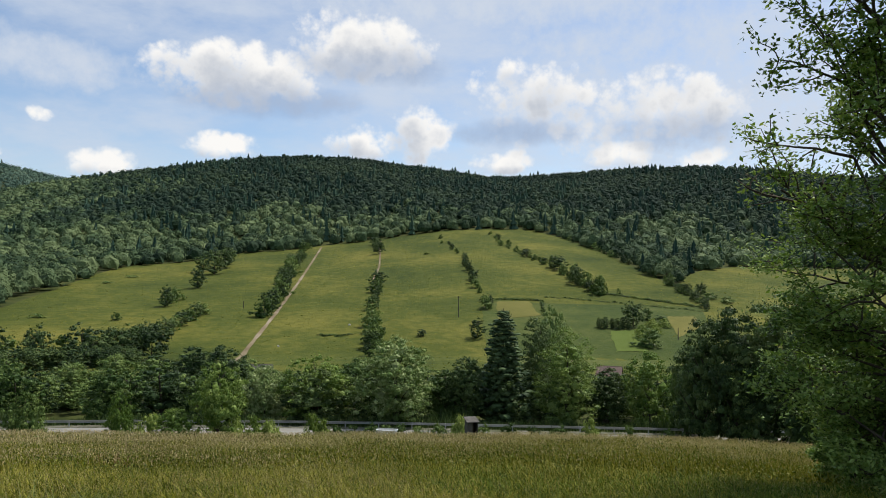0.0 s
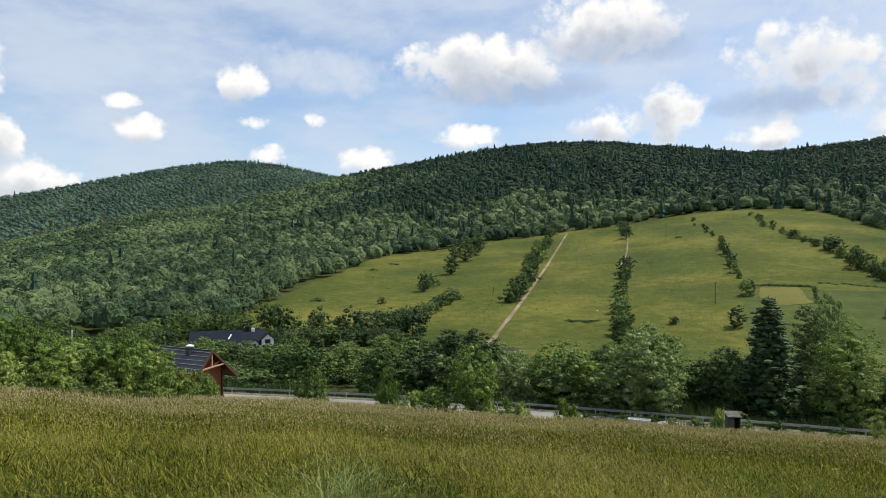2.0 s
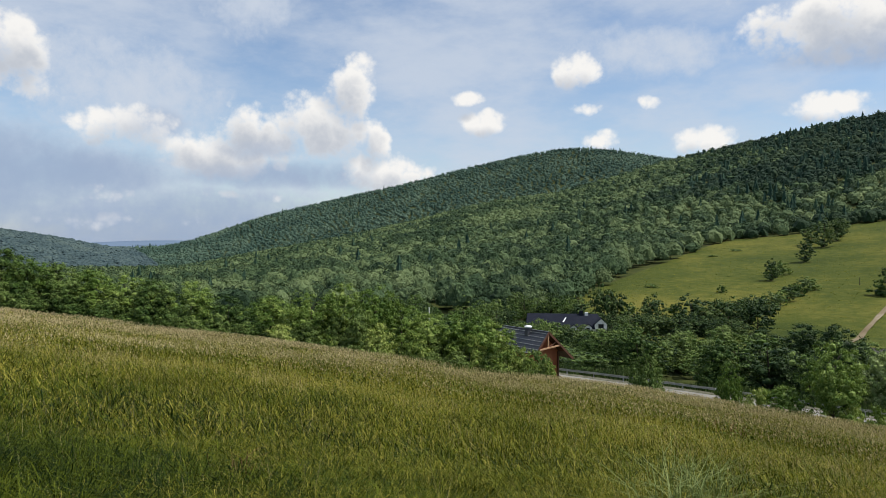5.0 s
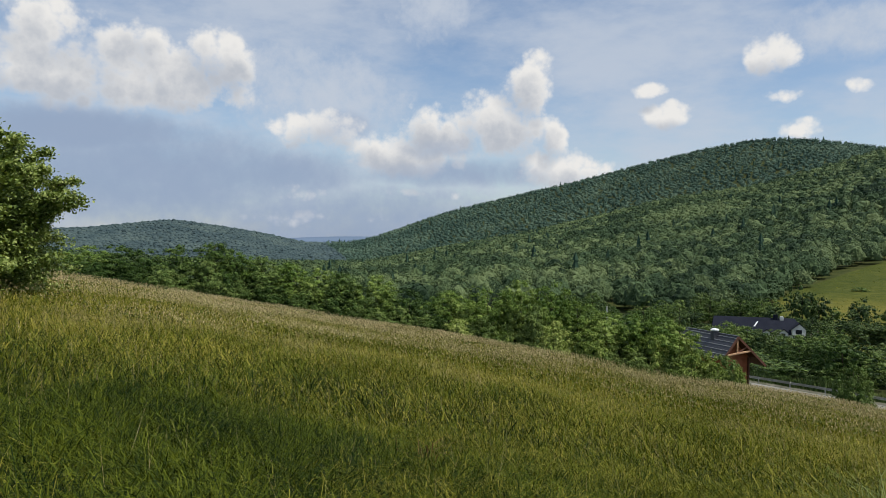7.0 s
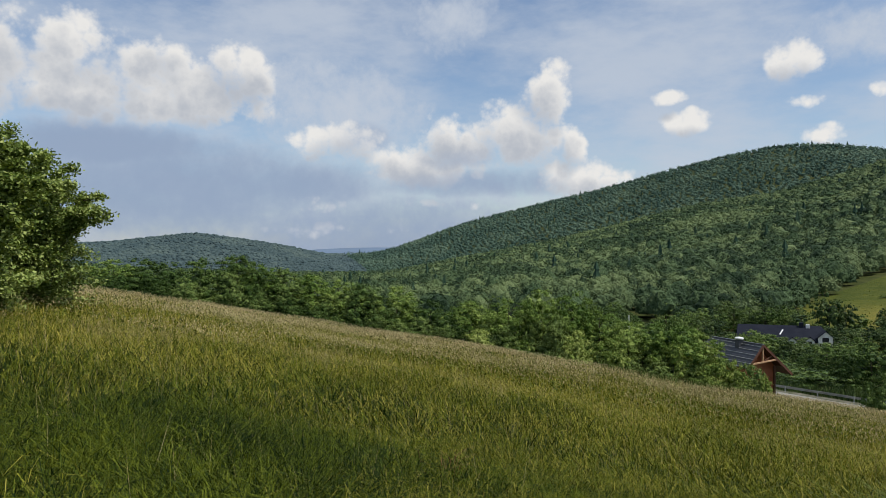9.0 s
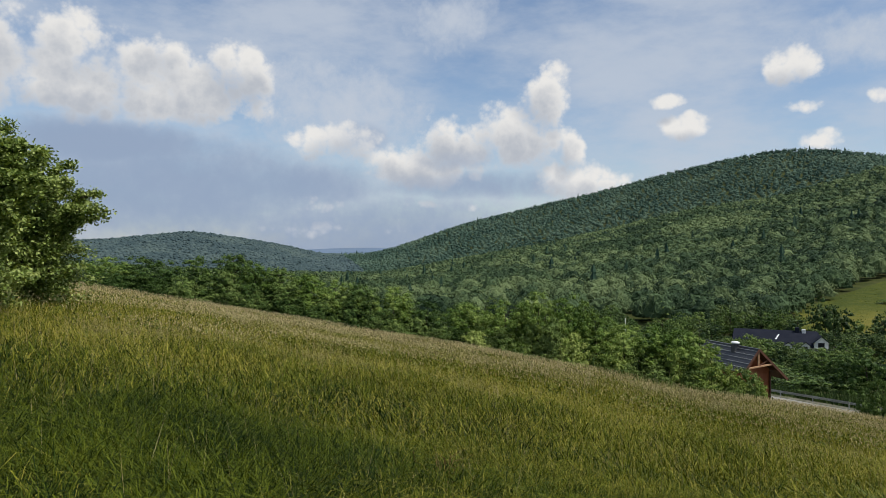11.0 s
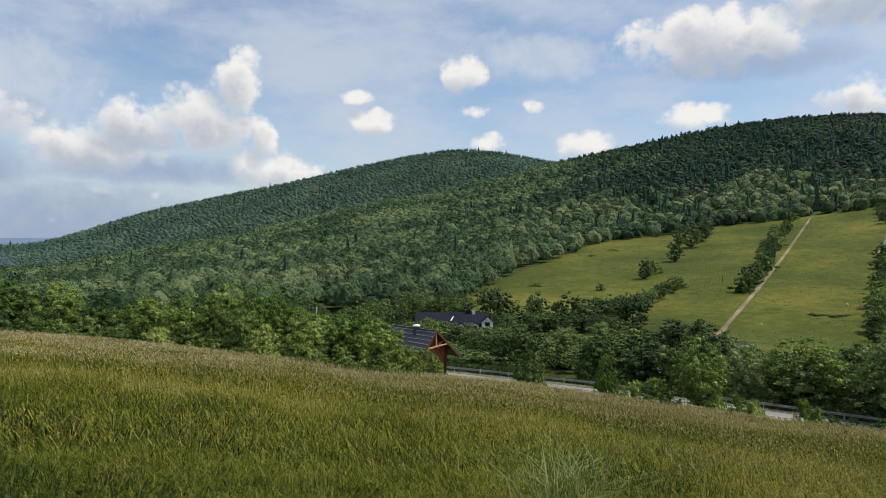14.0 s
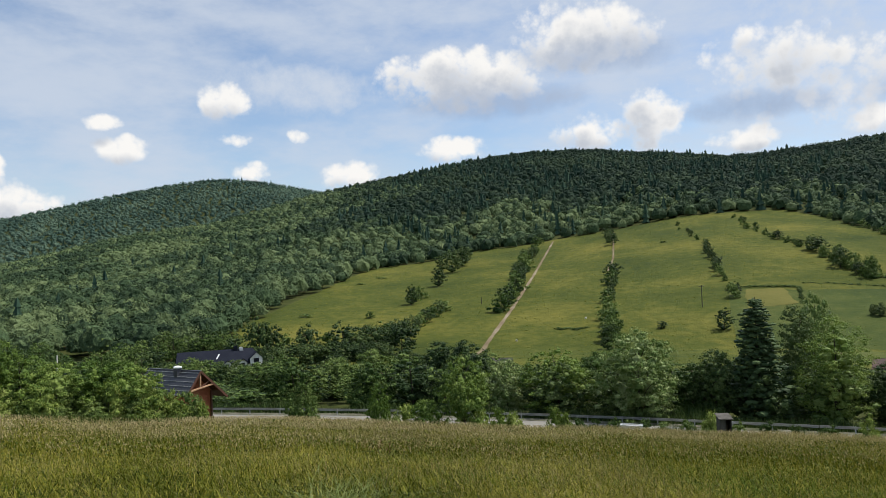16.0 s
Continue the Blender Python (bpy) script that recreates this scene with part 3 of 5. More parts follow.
        k.append(0.66 + amp * (1 - min(1.0, near * 1.1) ** 2) + 0.14 * (1 - min(1.0, finer * 1.3)) + 0.06 * noise.noise(p * 3.6))
    v = v * (np.array(k) * rng.uniform(1 - fray, 1 + fray, len(v)))[:, None]
    # the crown narrows to its top and its widest ring is uneven
    wide = 1 + 0.18 * np.sin(2 * np.arctan2(v[:, 1], v[:, 0]) + seed) * np.cos(v[:, 2])
    return v * np.stack([wide, wide, np.full(len(v), squash)], 1), f


def lumps(rng, c, size, sub=1, flat=0.85):
    """A rounded, ragged mass of leaves about each bough end."""
    tv, tf = SPHERES[sub]
    tf = tf[tv[tf][:, :, 2].max(1) > -0.25]
    n, m = len(c), len(tv)
    k = rng.uniform(0.78, 1.12, (n, m, 1))
    th = rng.uniform(0, 2 * np.pi, n)
    co, si = np.cos(th)[:, None], np.sin(th)[:, None]
    q = np.stack([tv[:, 0] * co - tv[:, 1] * si, tv[:, 0] * si + tv[:, 1] * co, np.broadcast_to(tv[:, 2] * flat, (n, m))], -1)
    v = c[:, None, :] + q * k * size[:, None, None]
    return v.reshape(-1, 3), (tf[None] + (np.arange(n) * m)[:, None, None]).reshape(-1, 3)


def make_tree(name, seed, h, radius, shape, leaf_mat, clumps, per, leaf, clump, bare=0.12, trunk=0.16, label="", category="tree", limbs=14, solid=0.45, sub=1):
    """One tree: an upright tapered trunk with limbs, and a crown of leafy clumps with loose leaves about them."""
    rng = np.random.default_rng(seed)
    root = tagged(new(name), label, category)
    c, p, d, size = crown_points(rng, clumps, per, h * bare, h * 0.97, radius, shape, clump)
    lean = rng.uniform(-0.03, 0.03, 2) * h
    zs = np.linspace(0, h * 0.88, 7)
    line = np.stack([lean[0] * (zs / h) ** 2 * 2, lean[1] * (zs / h) ** 2 * 2, zs - 0.15], 1)
    pieces = [tube(line, np.linspace(trunk, trunk * 0.18, 7), 7)]
    for i in rng.choice(len(c), min(limbs, len(c)), replace=False):
        e = c[i]
        z0 = max(h * bare * 0.6, e[2] - np.hypot(e[0], e[1]) * 0.8)
        s = np.array((np.interp(z0, zs, line[:, 0]), np.interp(z0, zs, line[:, 1]), z0))
        m = (s + e) / 2 + np.array((0, 0, 0.06 * h * rng.uniform(-0.5, 1)))
        pieces.append(tube(np.array([s, m, e]), [trunk * 0.4, trunk * 0.25, trunk * 0.08], 5))
    v, f = joined(pieces)
    mesh_object("trunk", v, f, BARK, root, smooth=True)
    v, f = leaf_quads(rng, p, leaf, 0.5, 0.62, d, 0.8)
    # leafy clumps, and the denser heart of the crown behind them
    k = rng.choice(len(c), max(8, len(c) // 4), replace=False)
    heart = c[k] * np.array((0.5, 0.5, 0.84))
    v2, f2 = lumps(rng, np.concatenate([c, heart]), np.concatenate([size * solid, size[k] * 0.9]), sub)
    mesh_object("crown", np.concatenate([v, v2]), [f, f2 + len(v)], leaf_mat, root)
    return root


def template(kind, seed):
    if kind == "broad":
        return make_tree("broadleaf_tree", seed, 10, 4.6, round_top, LEAF, 230, 42, 0.25, 0.92, 0.04, 0.20, "leafy green broadleaf tree beside the valley road")
    if kind == "pale":
        return make_tree("flowering_tree", seed, 10, 4.6, round_top, LEAF_LIGHT, 300, 50, 0.21, 0.80, 0.04, 0.20, "broadleaf tree with pale green crown")
    if kind == "fresh":
        return make_tree("young_broadleaf_tree", seed, 7, 3.2, round_top, LEAF_FRESH, 160, 46, 0.19, 0.64, 0.03, 0.12, "fresh light green broadleaf tree in the hedge")
    if kind == "dark":
        return make_tree("dark_broadleaf_tree", seed, 12, 4.0, oval, LEAF_DARK, 250, 40, 0.24, 0.90, 0.02, 0.22, "tall dark green tree at the meadow's edge")
    if kind == "tall":
        return make_tree("tall_broadleaf_tree", seed, 13, 2.9, oval, LEAF_DARK, 250, 40, 0.22, 0.68, 0.02, 0.18, "tall narrow dark green tree behind the guardrail")
    if kind == "birch":
        return make_tree("birch_tree", seed, 13, 3.9, oval, LEAF_FRESH, 320, 46, 0.17, 0.72, 0.04, 0.16, "tall airy birch with drooping pale green leaves", limbs=24, solid=0.3)
    if kind == "broad_far":
        return make_tree("broadleaf_tree", seed, 8, 3.9, round_top, LEAF, 80, 28, 0.30, 0.92, 0.02, 0.20, "leafy green broadleaf tree in the valley thicket", limbs=4)
    if kind == "dark_far":
        return make_tree("dark_broadleaf_tree", seed, 8.5, 3.7, round_top, LEAF_DARK, 80, 28, 0.30, 0.92, 0.02, 0.20, "dark green broadleaf tree in the valley thicket", limbs=4)
    if kind == "shrub":
        return make_tree("shrub", seed, 4, 2.3, shrub_shape, LEAF, 80, 38, 0.175, 0.54, 0.0, 0.06, "dense green shrub at the edge of the meadow", "shrub", limbs=8)
    if kind == "pale_shrub":
        return make_tree("pale_shrub", seed, 3, 2.0, shrub_shape, LEAF_YELLOW, 76, 38, 0.17, 0.54, 0.0, 0.05, "low pale yellow-green leafy shrub", "shrub", limbs=8)
    if kind == "conifer":
        return make_conifer(seed)
    if kind == "field":
        return make_tree("hedgerow_tree", seed, 8, 3.4, round_top, LEAF_DARK, 60, 16, 0.50, 0.90, 0.06, 0.16, "small dark green tree in a pasture hedgerow", limbs=4)
    return make_tree("field_bush", seed, 5, 3.0, shrub_shape, LEAF, 36, 16, 0.50, 0.90, 0.03, 0.08, "rounded green bush on the pasture slope", "bush", limbs=3)


def make_conifer(seed):
    """A spruce: a straight stem with whorls of drooping, needled boughs."""
    rng = np.random.default_rng(seed)
    root = tagged(new("spruce_tree"), "tall dark green spruce with drooping boughs", "tree")
    v, f = tube(np.array([(0, 0, -0.2), (0, 0, 6.0), (0, 0, 12.8)]), [0.2, 0.13, 0.02], 7)
    mesh_object("trunk", v, f, BARK, root, smooth=True)
    c, size, p, d = [], [], [], []
    for z in np.arange(0.7, 12.6, 0.42):
        reach = 2.9 * (1 - z / 13.2) ** 0.55 * rng.uniform(0.8, 1.15)
        for th in np.linspace(0, 2 * np.pi, 9, endpoint=False) + rng.uniform(0, 6):
            th = th + rng.uniform(-0.25, 0.25)
            for k in (0.45, 0.9):
                q = reach * k * rng.uniform(0.75, 1.15) * (0.9 + 0.22 * math.sin(2 * th + 0.9 * z) * math.sin(1.7 * z + seed))
                c.append((q * math.cos(th), q * math.sin(th), z - 0.28 * q + rng.uniform(-0.12, 0.12)))
                size.append(0.16 + 0.15 * reach * rng.uniform(0.6, 1.2))
                for _ in range(6):
                    p.append(np.array(c[-1]) + rng.normal(size=3) * np.array((1, 1, 0.6)) * size[-1] * 0.8)
                    d.append((math.cos(th), math.sin(th), 0.5))
    v, f = leaf_quads(rng, np.array(p), 0.26, 0.5, 0.4, np.array(d), 1.5)
    v2, f2 = lumps(rng, np.array(c), np.array(size), 1, 0.55)
    mesh_object("crown", np.concatenate([v, v2]), [f, f2 + len(v)], NEEDLE, root)
    return root


BASE = {"broad": (10, 4.6), "pale": (10, 4.6), "dark": (12, 4.0), "tall": (13, 2.9), "birch": (13, 3.9), "shrub": (4, 2.3), "pale_shrub": (3, 2.0), "field": (8, 3.4), "bush": (5, 3.0), "broad_far": (8, 3.9), "dark_far": (8.5, 3.7), "fresh": (7, 3.2), "conifer": (13, 2.9)}
TREES, turn = {}, random.Random(5)


def plant(kind, az, r, h, width, group, variant=None):
    """A tree of that height and width on the ground."""
    v = turn.randrange(3) if variant is None else variant
    m = Matrix.Translation(place(az, r)) @ Matrix.Rotation(turn.uniform(0, 6.28), 4, "Z")
    wide = width / 2.44 / BASE[kind][1]
    s = Matrix.Diagonal((wide, wide, h / 1.05 / BASE[kind][0], 1))
    if (kind, v) not in TREES:
        ob = TREES[kind, v] = template(kind, 11 + 7 * v + len(TREES))
        ob.matrix_basis = m @ s
        ob["group"] = group
    else:
        ob = TREES[kind, v]
        copy = copy_thing(ob, Matrix())
        copy.matrix_basis = m @ s
        copy["group"] = group


BELT = [("broad", 30.0, 77, 8.6, 4.6), ("fresh", 24.1, 77, 8.0, 3.4), ("pale_shrub", 22.2, 77, 5.0, 4.6), ("fresh", 20.4, 78, 5.4, 5.2), ("fresh", 17.2, 77.5, 10.2, 7.2),
        ("dark", 16.8, 98, 10.6, 7.8), ("pale", 13.8, 95, 8.0, 6.8), ("fresh", 10.0, 94, 9.4, 11.0), ("broad", 6.4, 104, 8.4, 8.0), ("pale", 3.7, 90.5, 11.8, 12.0), ("broad", -0.4, 96, 7.4, 6.4),
        ("dark", -1.9, 94, 9.4, 6.4), ("conifer", -4.9, 95, 16.4, 10.2), ("tall", -7.6, 104, 14.6, 6.0), ("pale", -8.7, 120, 16.6, 7.4), ("birch", -10.0, 94, 13.6, 9.4), ("dark", -13.1, 96, 8.2, 6.2),
        ("fresh", -16.2, 96, 10.4, 8.8), ("broad", -18.9, 90, 10.6, 5.0), ("dark", -20.2, 81, 15.2, 8.0), ("dark", -22.4, 80, 16.6, 9.0), ("dark", -24.4, 79, 17.6, 9.0), ("dark", -27.0, 77, 17.4, 9.0), ("dark", -30.0, 78, 16.0, 9.0),
        ("broad", 34.3, 120, 5.6, 6.6), ("broad", 32.1, 118, 6.6, 7.4), ("broad", 27.1, 120, 7.4, 8.4), ("broad", 24.4, 130, 8.4, 9.0), ("dark", 21.7, 125, 8.0, 7.8),
        ("dark", 19.0, 115, 9.4, 8.2), ("shrub", 29.0, 76.5, 3.0, 2.6)]
for row in BELT:
    plant(*row, "trees along the road")
for az, r, h, w in [(16.1, 76.4, 4.0, 3.0), (14.6, 76.4, 4.1, 3.4), (13.4, 76.4, 3.7, 3.0), (10.1, 76.4, 4.0, 3.0), (9.4, 76.4, 3.3, 2.6), (-1.5, 76.4, 3.9, 2.8), (-11.6, 76.4, 3.9, 3.2), (21.2, 77, 2.2, 2.4)]:
    plant("pale_shrub", az, r, h, w, "pale shrubs by the road")

for az, h, w in [(8.3, 2.9, 2.6), (7.0, 2.7, 3.0), (5.6, 3.0, 3.0), (4.4, 2.7, 3.0), (3.2, 2.9, 2.8), (1.8, 2.6, 3.0), (0.2, 3.0, 2.8), (-3.4, 3.0, 2.6), (-5.4, 3.2, 2.7), (-7.2, 2.8, 3.0), (-9.4, 3.2, 3.0), (-14.6, 3.5, 2.8), (-17.5, 3.6, 2.7), (-20.3, 3.9, 3.2), (-23.0, 4.4, 3.1)]:
    plant("shrub", az, 76.4, h, w, "low shrubs by the road")

# a thicket behind the road, tree by tree
for i in range(74):
    az = 37.0 - 58 * (i + turn.uniform(-0.3, 0.3)) / 74
    r = turn.choice((94, 101, 112, 125, 140)) + turn.uniform(-3, 3)
    q = place(az, r)
    if along_road(q.x, q.y)[1] < 90:
        r += 12
    low = -8.5 if az > 31 else (-6.5 if az > 15 else -7.0)
    top = low + turn.uniform(-1.3, 0.6)
    h = EYE + r * math.tan(radians(top)) - place(az, r)[2]
    plant("broad_far" if turn.random() < 0.55 else "dark_far", az, r, max(3.5, h), turn.uniform(6.5, 10), "trees along the road")
for i in range(26):
    az = 31.2 + 9.2 * (i + turn.uniform(-0.3, 0.3)) / 26
    r = turn.choice((150, 165, 180)) + turn.uniform(-4, 4)
    top = -6.12 + turn.uniform(-0.4, 0.12) + (0.35 if az < 33 or az > 37.4 else 0) - (0.6 if 33.6 < az < 34.9 else 0)
    plant(turn.choice(("broad_far", "dark_far")), az, r, max(3.5, EYE + r * math.tan(radians(top)) - place(az, r)[2]), turn.uniform(6.5, 8.5), "trees before the villa")
for i in range(24):
    az = 23.5 + 11.0 * (i + turn.uniform(-0.3, 0.3)) / 24
    plant(turn.choice(("dark_far", "field")), az, turn.uniform(208, 220), turn.uniform(5.0, 7.2), turn.uniform(7, 9), "dark trees at the foot of the pasture")
# the foot of the wood behind the hedge
for i in range(84):
    az = 40.5 + 26 * turn.uniform(0, 1) if i < 66 else turn.uniform(35.0, 41)
    r = turn.uniform(120, 265) if i < 66 else turn.uniform(224, 255)
    plant(turn.choice(("broad_far", "broad_far", "dark_far")), az, r, turn.uniform(7.5, 11), turn.uniform(7, 10), "trees at the foot of the wood")

# hedge along the meadow's upper edge
HEDGE = [(86.6, 3.6), (84.7, 4.2), (82.8, 4.2), (80.7, 5.0), (77.8, 6.0), (76.2, 5.4), (74.4, 5.4), (72.2, 5.3), (70.0, 5.3), (68.2, 5.3), (65.5, 5.4), (62.8, 4.6), (59.6, 5.0),
         (56.4, 6.0), (53.8, 7.3), (51.5, 7.6), (49.3, 6.2), (47.2, 5.5), (45.1, 5.8), (43.2, 6.0), (42.0, 5.6)]
for az, h in HEDGE:
    h *= 0.95
    plant("fresh" if turn.random() < (0.8 if az < 60 else 0.4) or h > 6.4 else ("shrub" if h < 4.8 else "broad"), az, 69.5, h * 1.06, 6.0, "hedge along the meadow")
    plant("pale_shrub" if az < 60 and turn.random() < 0.6 else "shrub", az + turn.uniform(0.4, 1.6), 67.2 + turn.uniform(-0.6, 0.8), h * turn.uniform(0.45, 0.7), 4.0, "hedge along the meadow")
    plant("pale_shrub" if az < 60 and turn.random() < 0.6 else "shrub", az + turn.uniform(-1.4, 0.2), 66.6 + turn.uniform(-0.4, 0.6), h * turn.uniform(0.3, 0.5), 3.2, "hedge along the meadow")

for az, r, h, w in [(41.2, 69, 4.4, 3.4), (40.3, 68.5, 3.7, 3.0), (39.4, 68, 3.2, 2.8), (38.6, 67.5, 3.2, 3.0), (37.9, 67, 2.8, 2.4), (37.5, 66.5, 2.2, 1.8), (40.8, 67, 2.8, 3.0), (39.0, 66.6, 2.3, 2.6)]:
    plant("pale_shrub" if turn.random() < 0.5 else "shrub", az, r, h, w, "hedge along the meadow")

# hedgerows that climb the pasture
ROWS_UP = [([(10.6, 600), (11.6, 474), (12.3, 398), (13.0, 342), (13.8, 300)], 24, 9.6), ([(5.3, 572), (5.4, 500)], 7, 9.0), ([(5.3, 380), (5.4, 320), (5.5, 255), (5.6, 225)], 17, 8.0),
           ([(0.4, 546), (-1.0, 464)], 5, 4.5), ([(-1.5, 440), (-2.2, 397), (-2.7, 347), (-3.5, 306)], 11, 6.0), ([(-3.8, 576), (-4.8, 508), (-6.9, 459), (-8.0, 430)], 22, 4.6),
           ([(-8.6, 420), (-10.2, 383), (-11.5, 352), (-12.7, 344)], 18, 8.6), ([(-9.7, 575), (-14.1, 478), (-18.3, 380), (-20.5, 330)], 34, 6.0)]
for line, n, h in ROWS_UP:
    d = np.linspace(0, len(line) - 1, n)
    for q in d:
        i = min(int(q), len(line) - 2)
        az = line[i][0] + (q - i) * (line[i + 1][0] - line[i][0]) + turn.uniform(-0.25, 0.25)
        r = line[i][1] + (q - i) * (line[i + 1][1] - line[i][1]) + turn.uniform(-5, 5)
        k = turn.uniform(0.45, 1.15)
        plant(turn.choice(("field", "bush")), az, r, h * k, h * k * turn.uniform(0.8, 1.2), "hedgerows on the pasture")
for kind, az, r, h, w in [("field", 33.2, 225, 15.4, 10), ("field", 32.2, 228, 12.5, 9), ("bush", 31.3, 232, 8, 9), ("field", 29.5, 225, 12.0, 10), ("field", 26.8, 228, 12.3, 13), ("field", 25.4, 222, 9, 10), ("field", 24.1, 225, 10.6, 11), ("field", 22.1, 228, 11.5, 12),
                          ("bush", 18.7, 309, 5.6, 8), ("field", 19.1, 304, 6.4, 8), ("bush", 19.5, 296, 5.6, 8), ("field", 20.1, 285, 6.6, 8), ("bush", 20.6, 276, 6.0, 8), ("field", 21.2, 268, 7.0, 8.5), ("bush", 21.9, 262, 6.4, 8), ("field", 22.6, 259, 7.2, 9), ("bush", 23.5, 256, 6.8, 9), ("field", 24.6, 252, 7.0, 8), ("field", 35.0, 222, 10, 10), ("field", 23.0, 240, 9, 10), ("bush", 27.8, 245, 6, 9), ("field", 19.0, 392, 12.2, 10), ("field", 21.2, 334, 10.4, 8), ("bush", 20.5, 352, 7.4, 9), ("bush", 21.0, 345, 5.5, 8), ("field", 17.8, 450, 17.6, 15), ("field", 17.0, 480, 15.0, 14), ("field", 18.6, 470, 12.0, 12), ("field", 16.8, 500, 13.0, 13),
                          ("field", 1.7, 255, 3.0, 4.4), ("field", -2.8, 252, 8.0, 7), ("bush", -3.5, 300, 6.5, 7), ("field", -6.7, 459, 6.1, 8), ("field", -15.0, 280, 10.6, 9), ("field", -12.8, 274, 4.6, 5), ("field", -13.9, 275, 4.8, 5),
                          ("bush", -16.0, 295, 5.0, 7), ("bush", -17.0, 290, 3.5, 8), ("bush", -16.2, 250, 6.5, 11), ("field", -19.9, 367, 7.4, 6.4), ("bush", -20.6, 360, 4.0, 8), ("bush", -21.8, 352, 4.0, 8), ("bush", 24.6, 303, 3.5, 5), ("field", -10.6, 367, 11.5, 9), ("bush", -13.9, 352, 3, 3),
                          ("bush", 23.6, 455, 1.6, 9), ("bush", 25.2, 430, 1.5, 7), ("bush", 1.3, 470, 1.4, 6), ("bush", 29.6, 320, 1.8, 7)]:
    plant(kind, az, r, h, w, "trees on the pasture")
for az, h in [(-12.4, 4.2), (-12.9, 4.8), (-13.4, 4.4), (-14.2, 5.0), (-14.6, 4.0)]:
    plant("tall", az, 275, h, 2.6, "trees on the pasture")
for i in range(34):
    k = i / 33
    az, r = (-4.3 - 3.6 * k / 0.6, 320 + 2 * k) if k < 0.6 else (-7.9 - 0.5 * (k - 0.6), 321 - 75 * (k - 0.6))
    plant("bush", az, r, turn.uniform(0.5, 1.3), turn.uniform(1.6, 3.2), "low hedge round the hay field")
for i in range(26):
    k = i / 25
    plant("bush", -8.3 - 12.0 * k, 330 - 6 * k + turn.uniform(-1, 1), turn.uniform(0.4, 1.2), turn.uniform(2, 4), "low hedge across the pasture")
for az, r, h, w in [(-15.4, 262, 3.4, 5), (-16.0, 258, 3.0, 5), (-16.6, 268, 3.6, 6), (-15.6, 272, 3.0, 5), (-16.4, 279, 4.0, 7), (-17.2, 283, 3.6, 7)]:
    plant("pale_shrub", az, r, h, w, "pale bushes on the pasture")
for i in range(30):
    k = i / 29
    plant("bush", -12.6 - 7.2 * k, 349 - 14 * k + turn.uniform(-1, 1), turn.uniform(0.6, 1.5), turn.uniform(2.5, 5), "low hedge across the pasture")
for i in range(9):
    plant("bush", 9.6 - 0.28 * i, 258 + turn.uniform(-2, 2), turn.uniform(0.5, 1.1), turn.uniform(2, 4), "low bank of weeds on the pasture")

# ---- woods on the hills ----


def spruce(seed):
    rng = np.random.default_rng(seed)
    v, f = [], []
    for tier in range(4):
        z0, z1, r0 = tier * 0.23, min(1.0, tier * 0.23 + 0.36), 0.34 * (1 - tier * 0.2)
        n = len(v)
        for j in range(8):
            th = j * math.pi / 4 + rng.uniform(-0.2, 0.2)
            q = r0 * (1.0 if j % 2 else 0.62) * rng.uniform(0.8, 1.2)
            v.append((q * math.cos(th), q * math.sin(th), z0 + rng.uniform(-0.03, 0.05)))
        v.append((0, 0, z1))
        f += [(n + j, n + (j + 1) % 8, n + 8) for j in range(8)]
    return np.array(v), np.array(f)


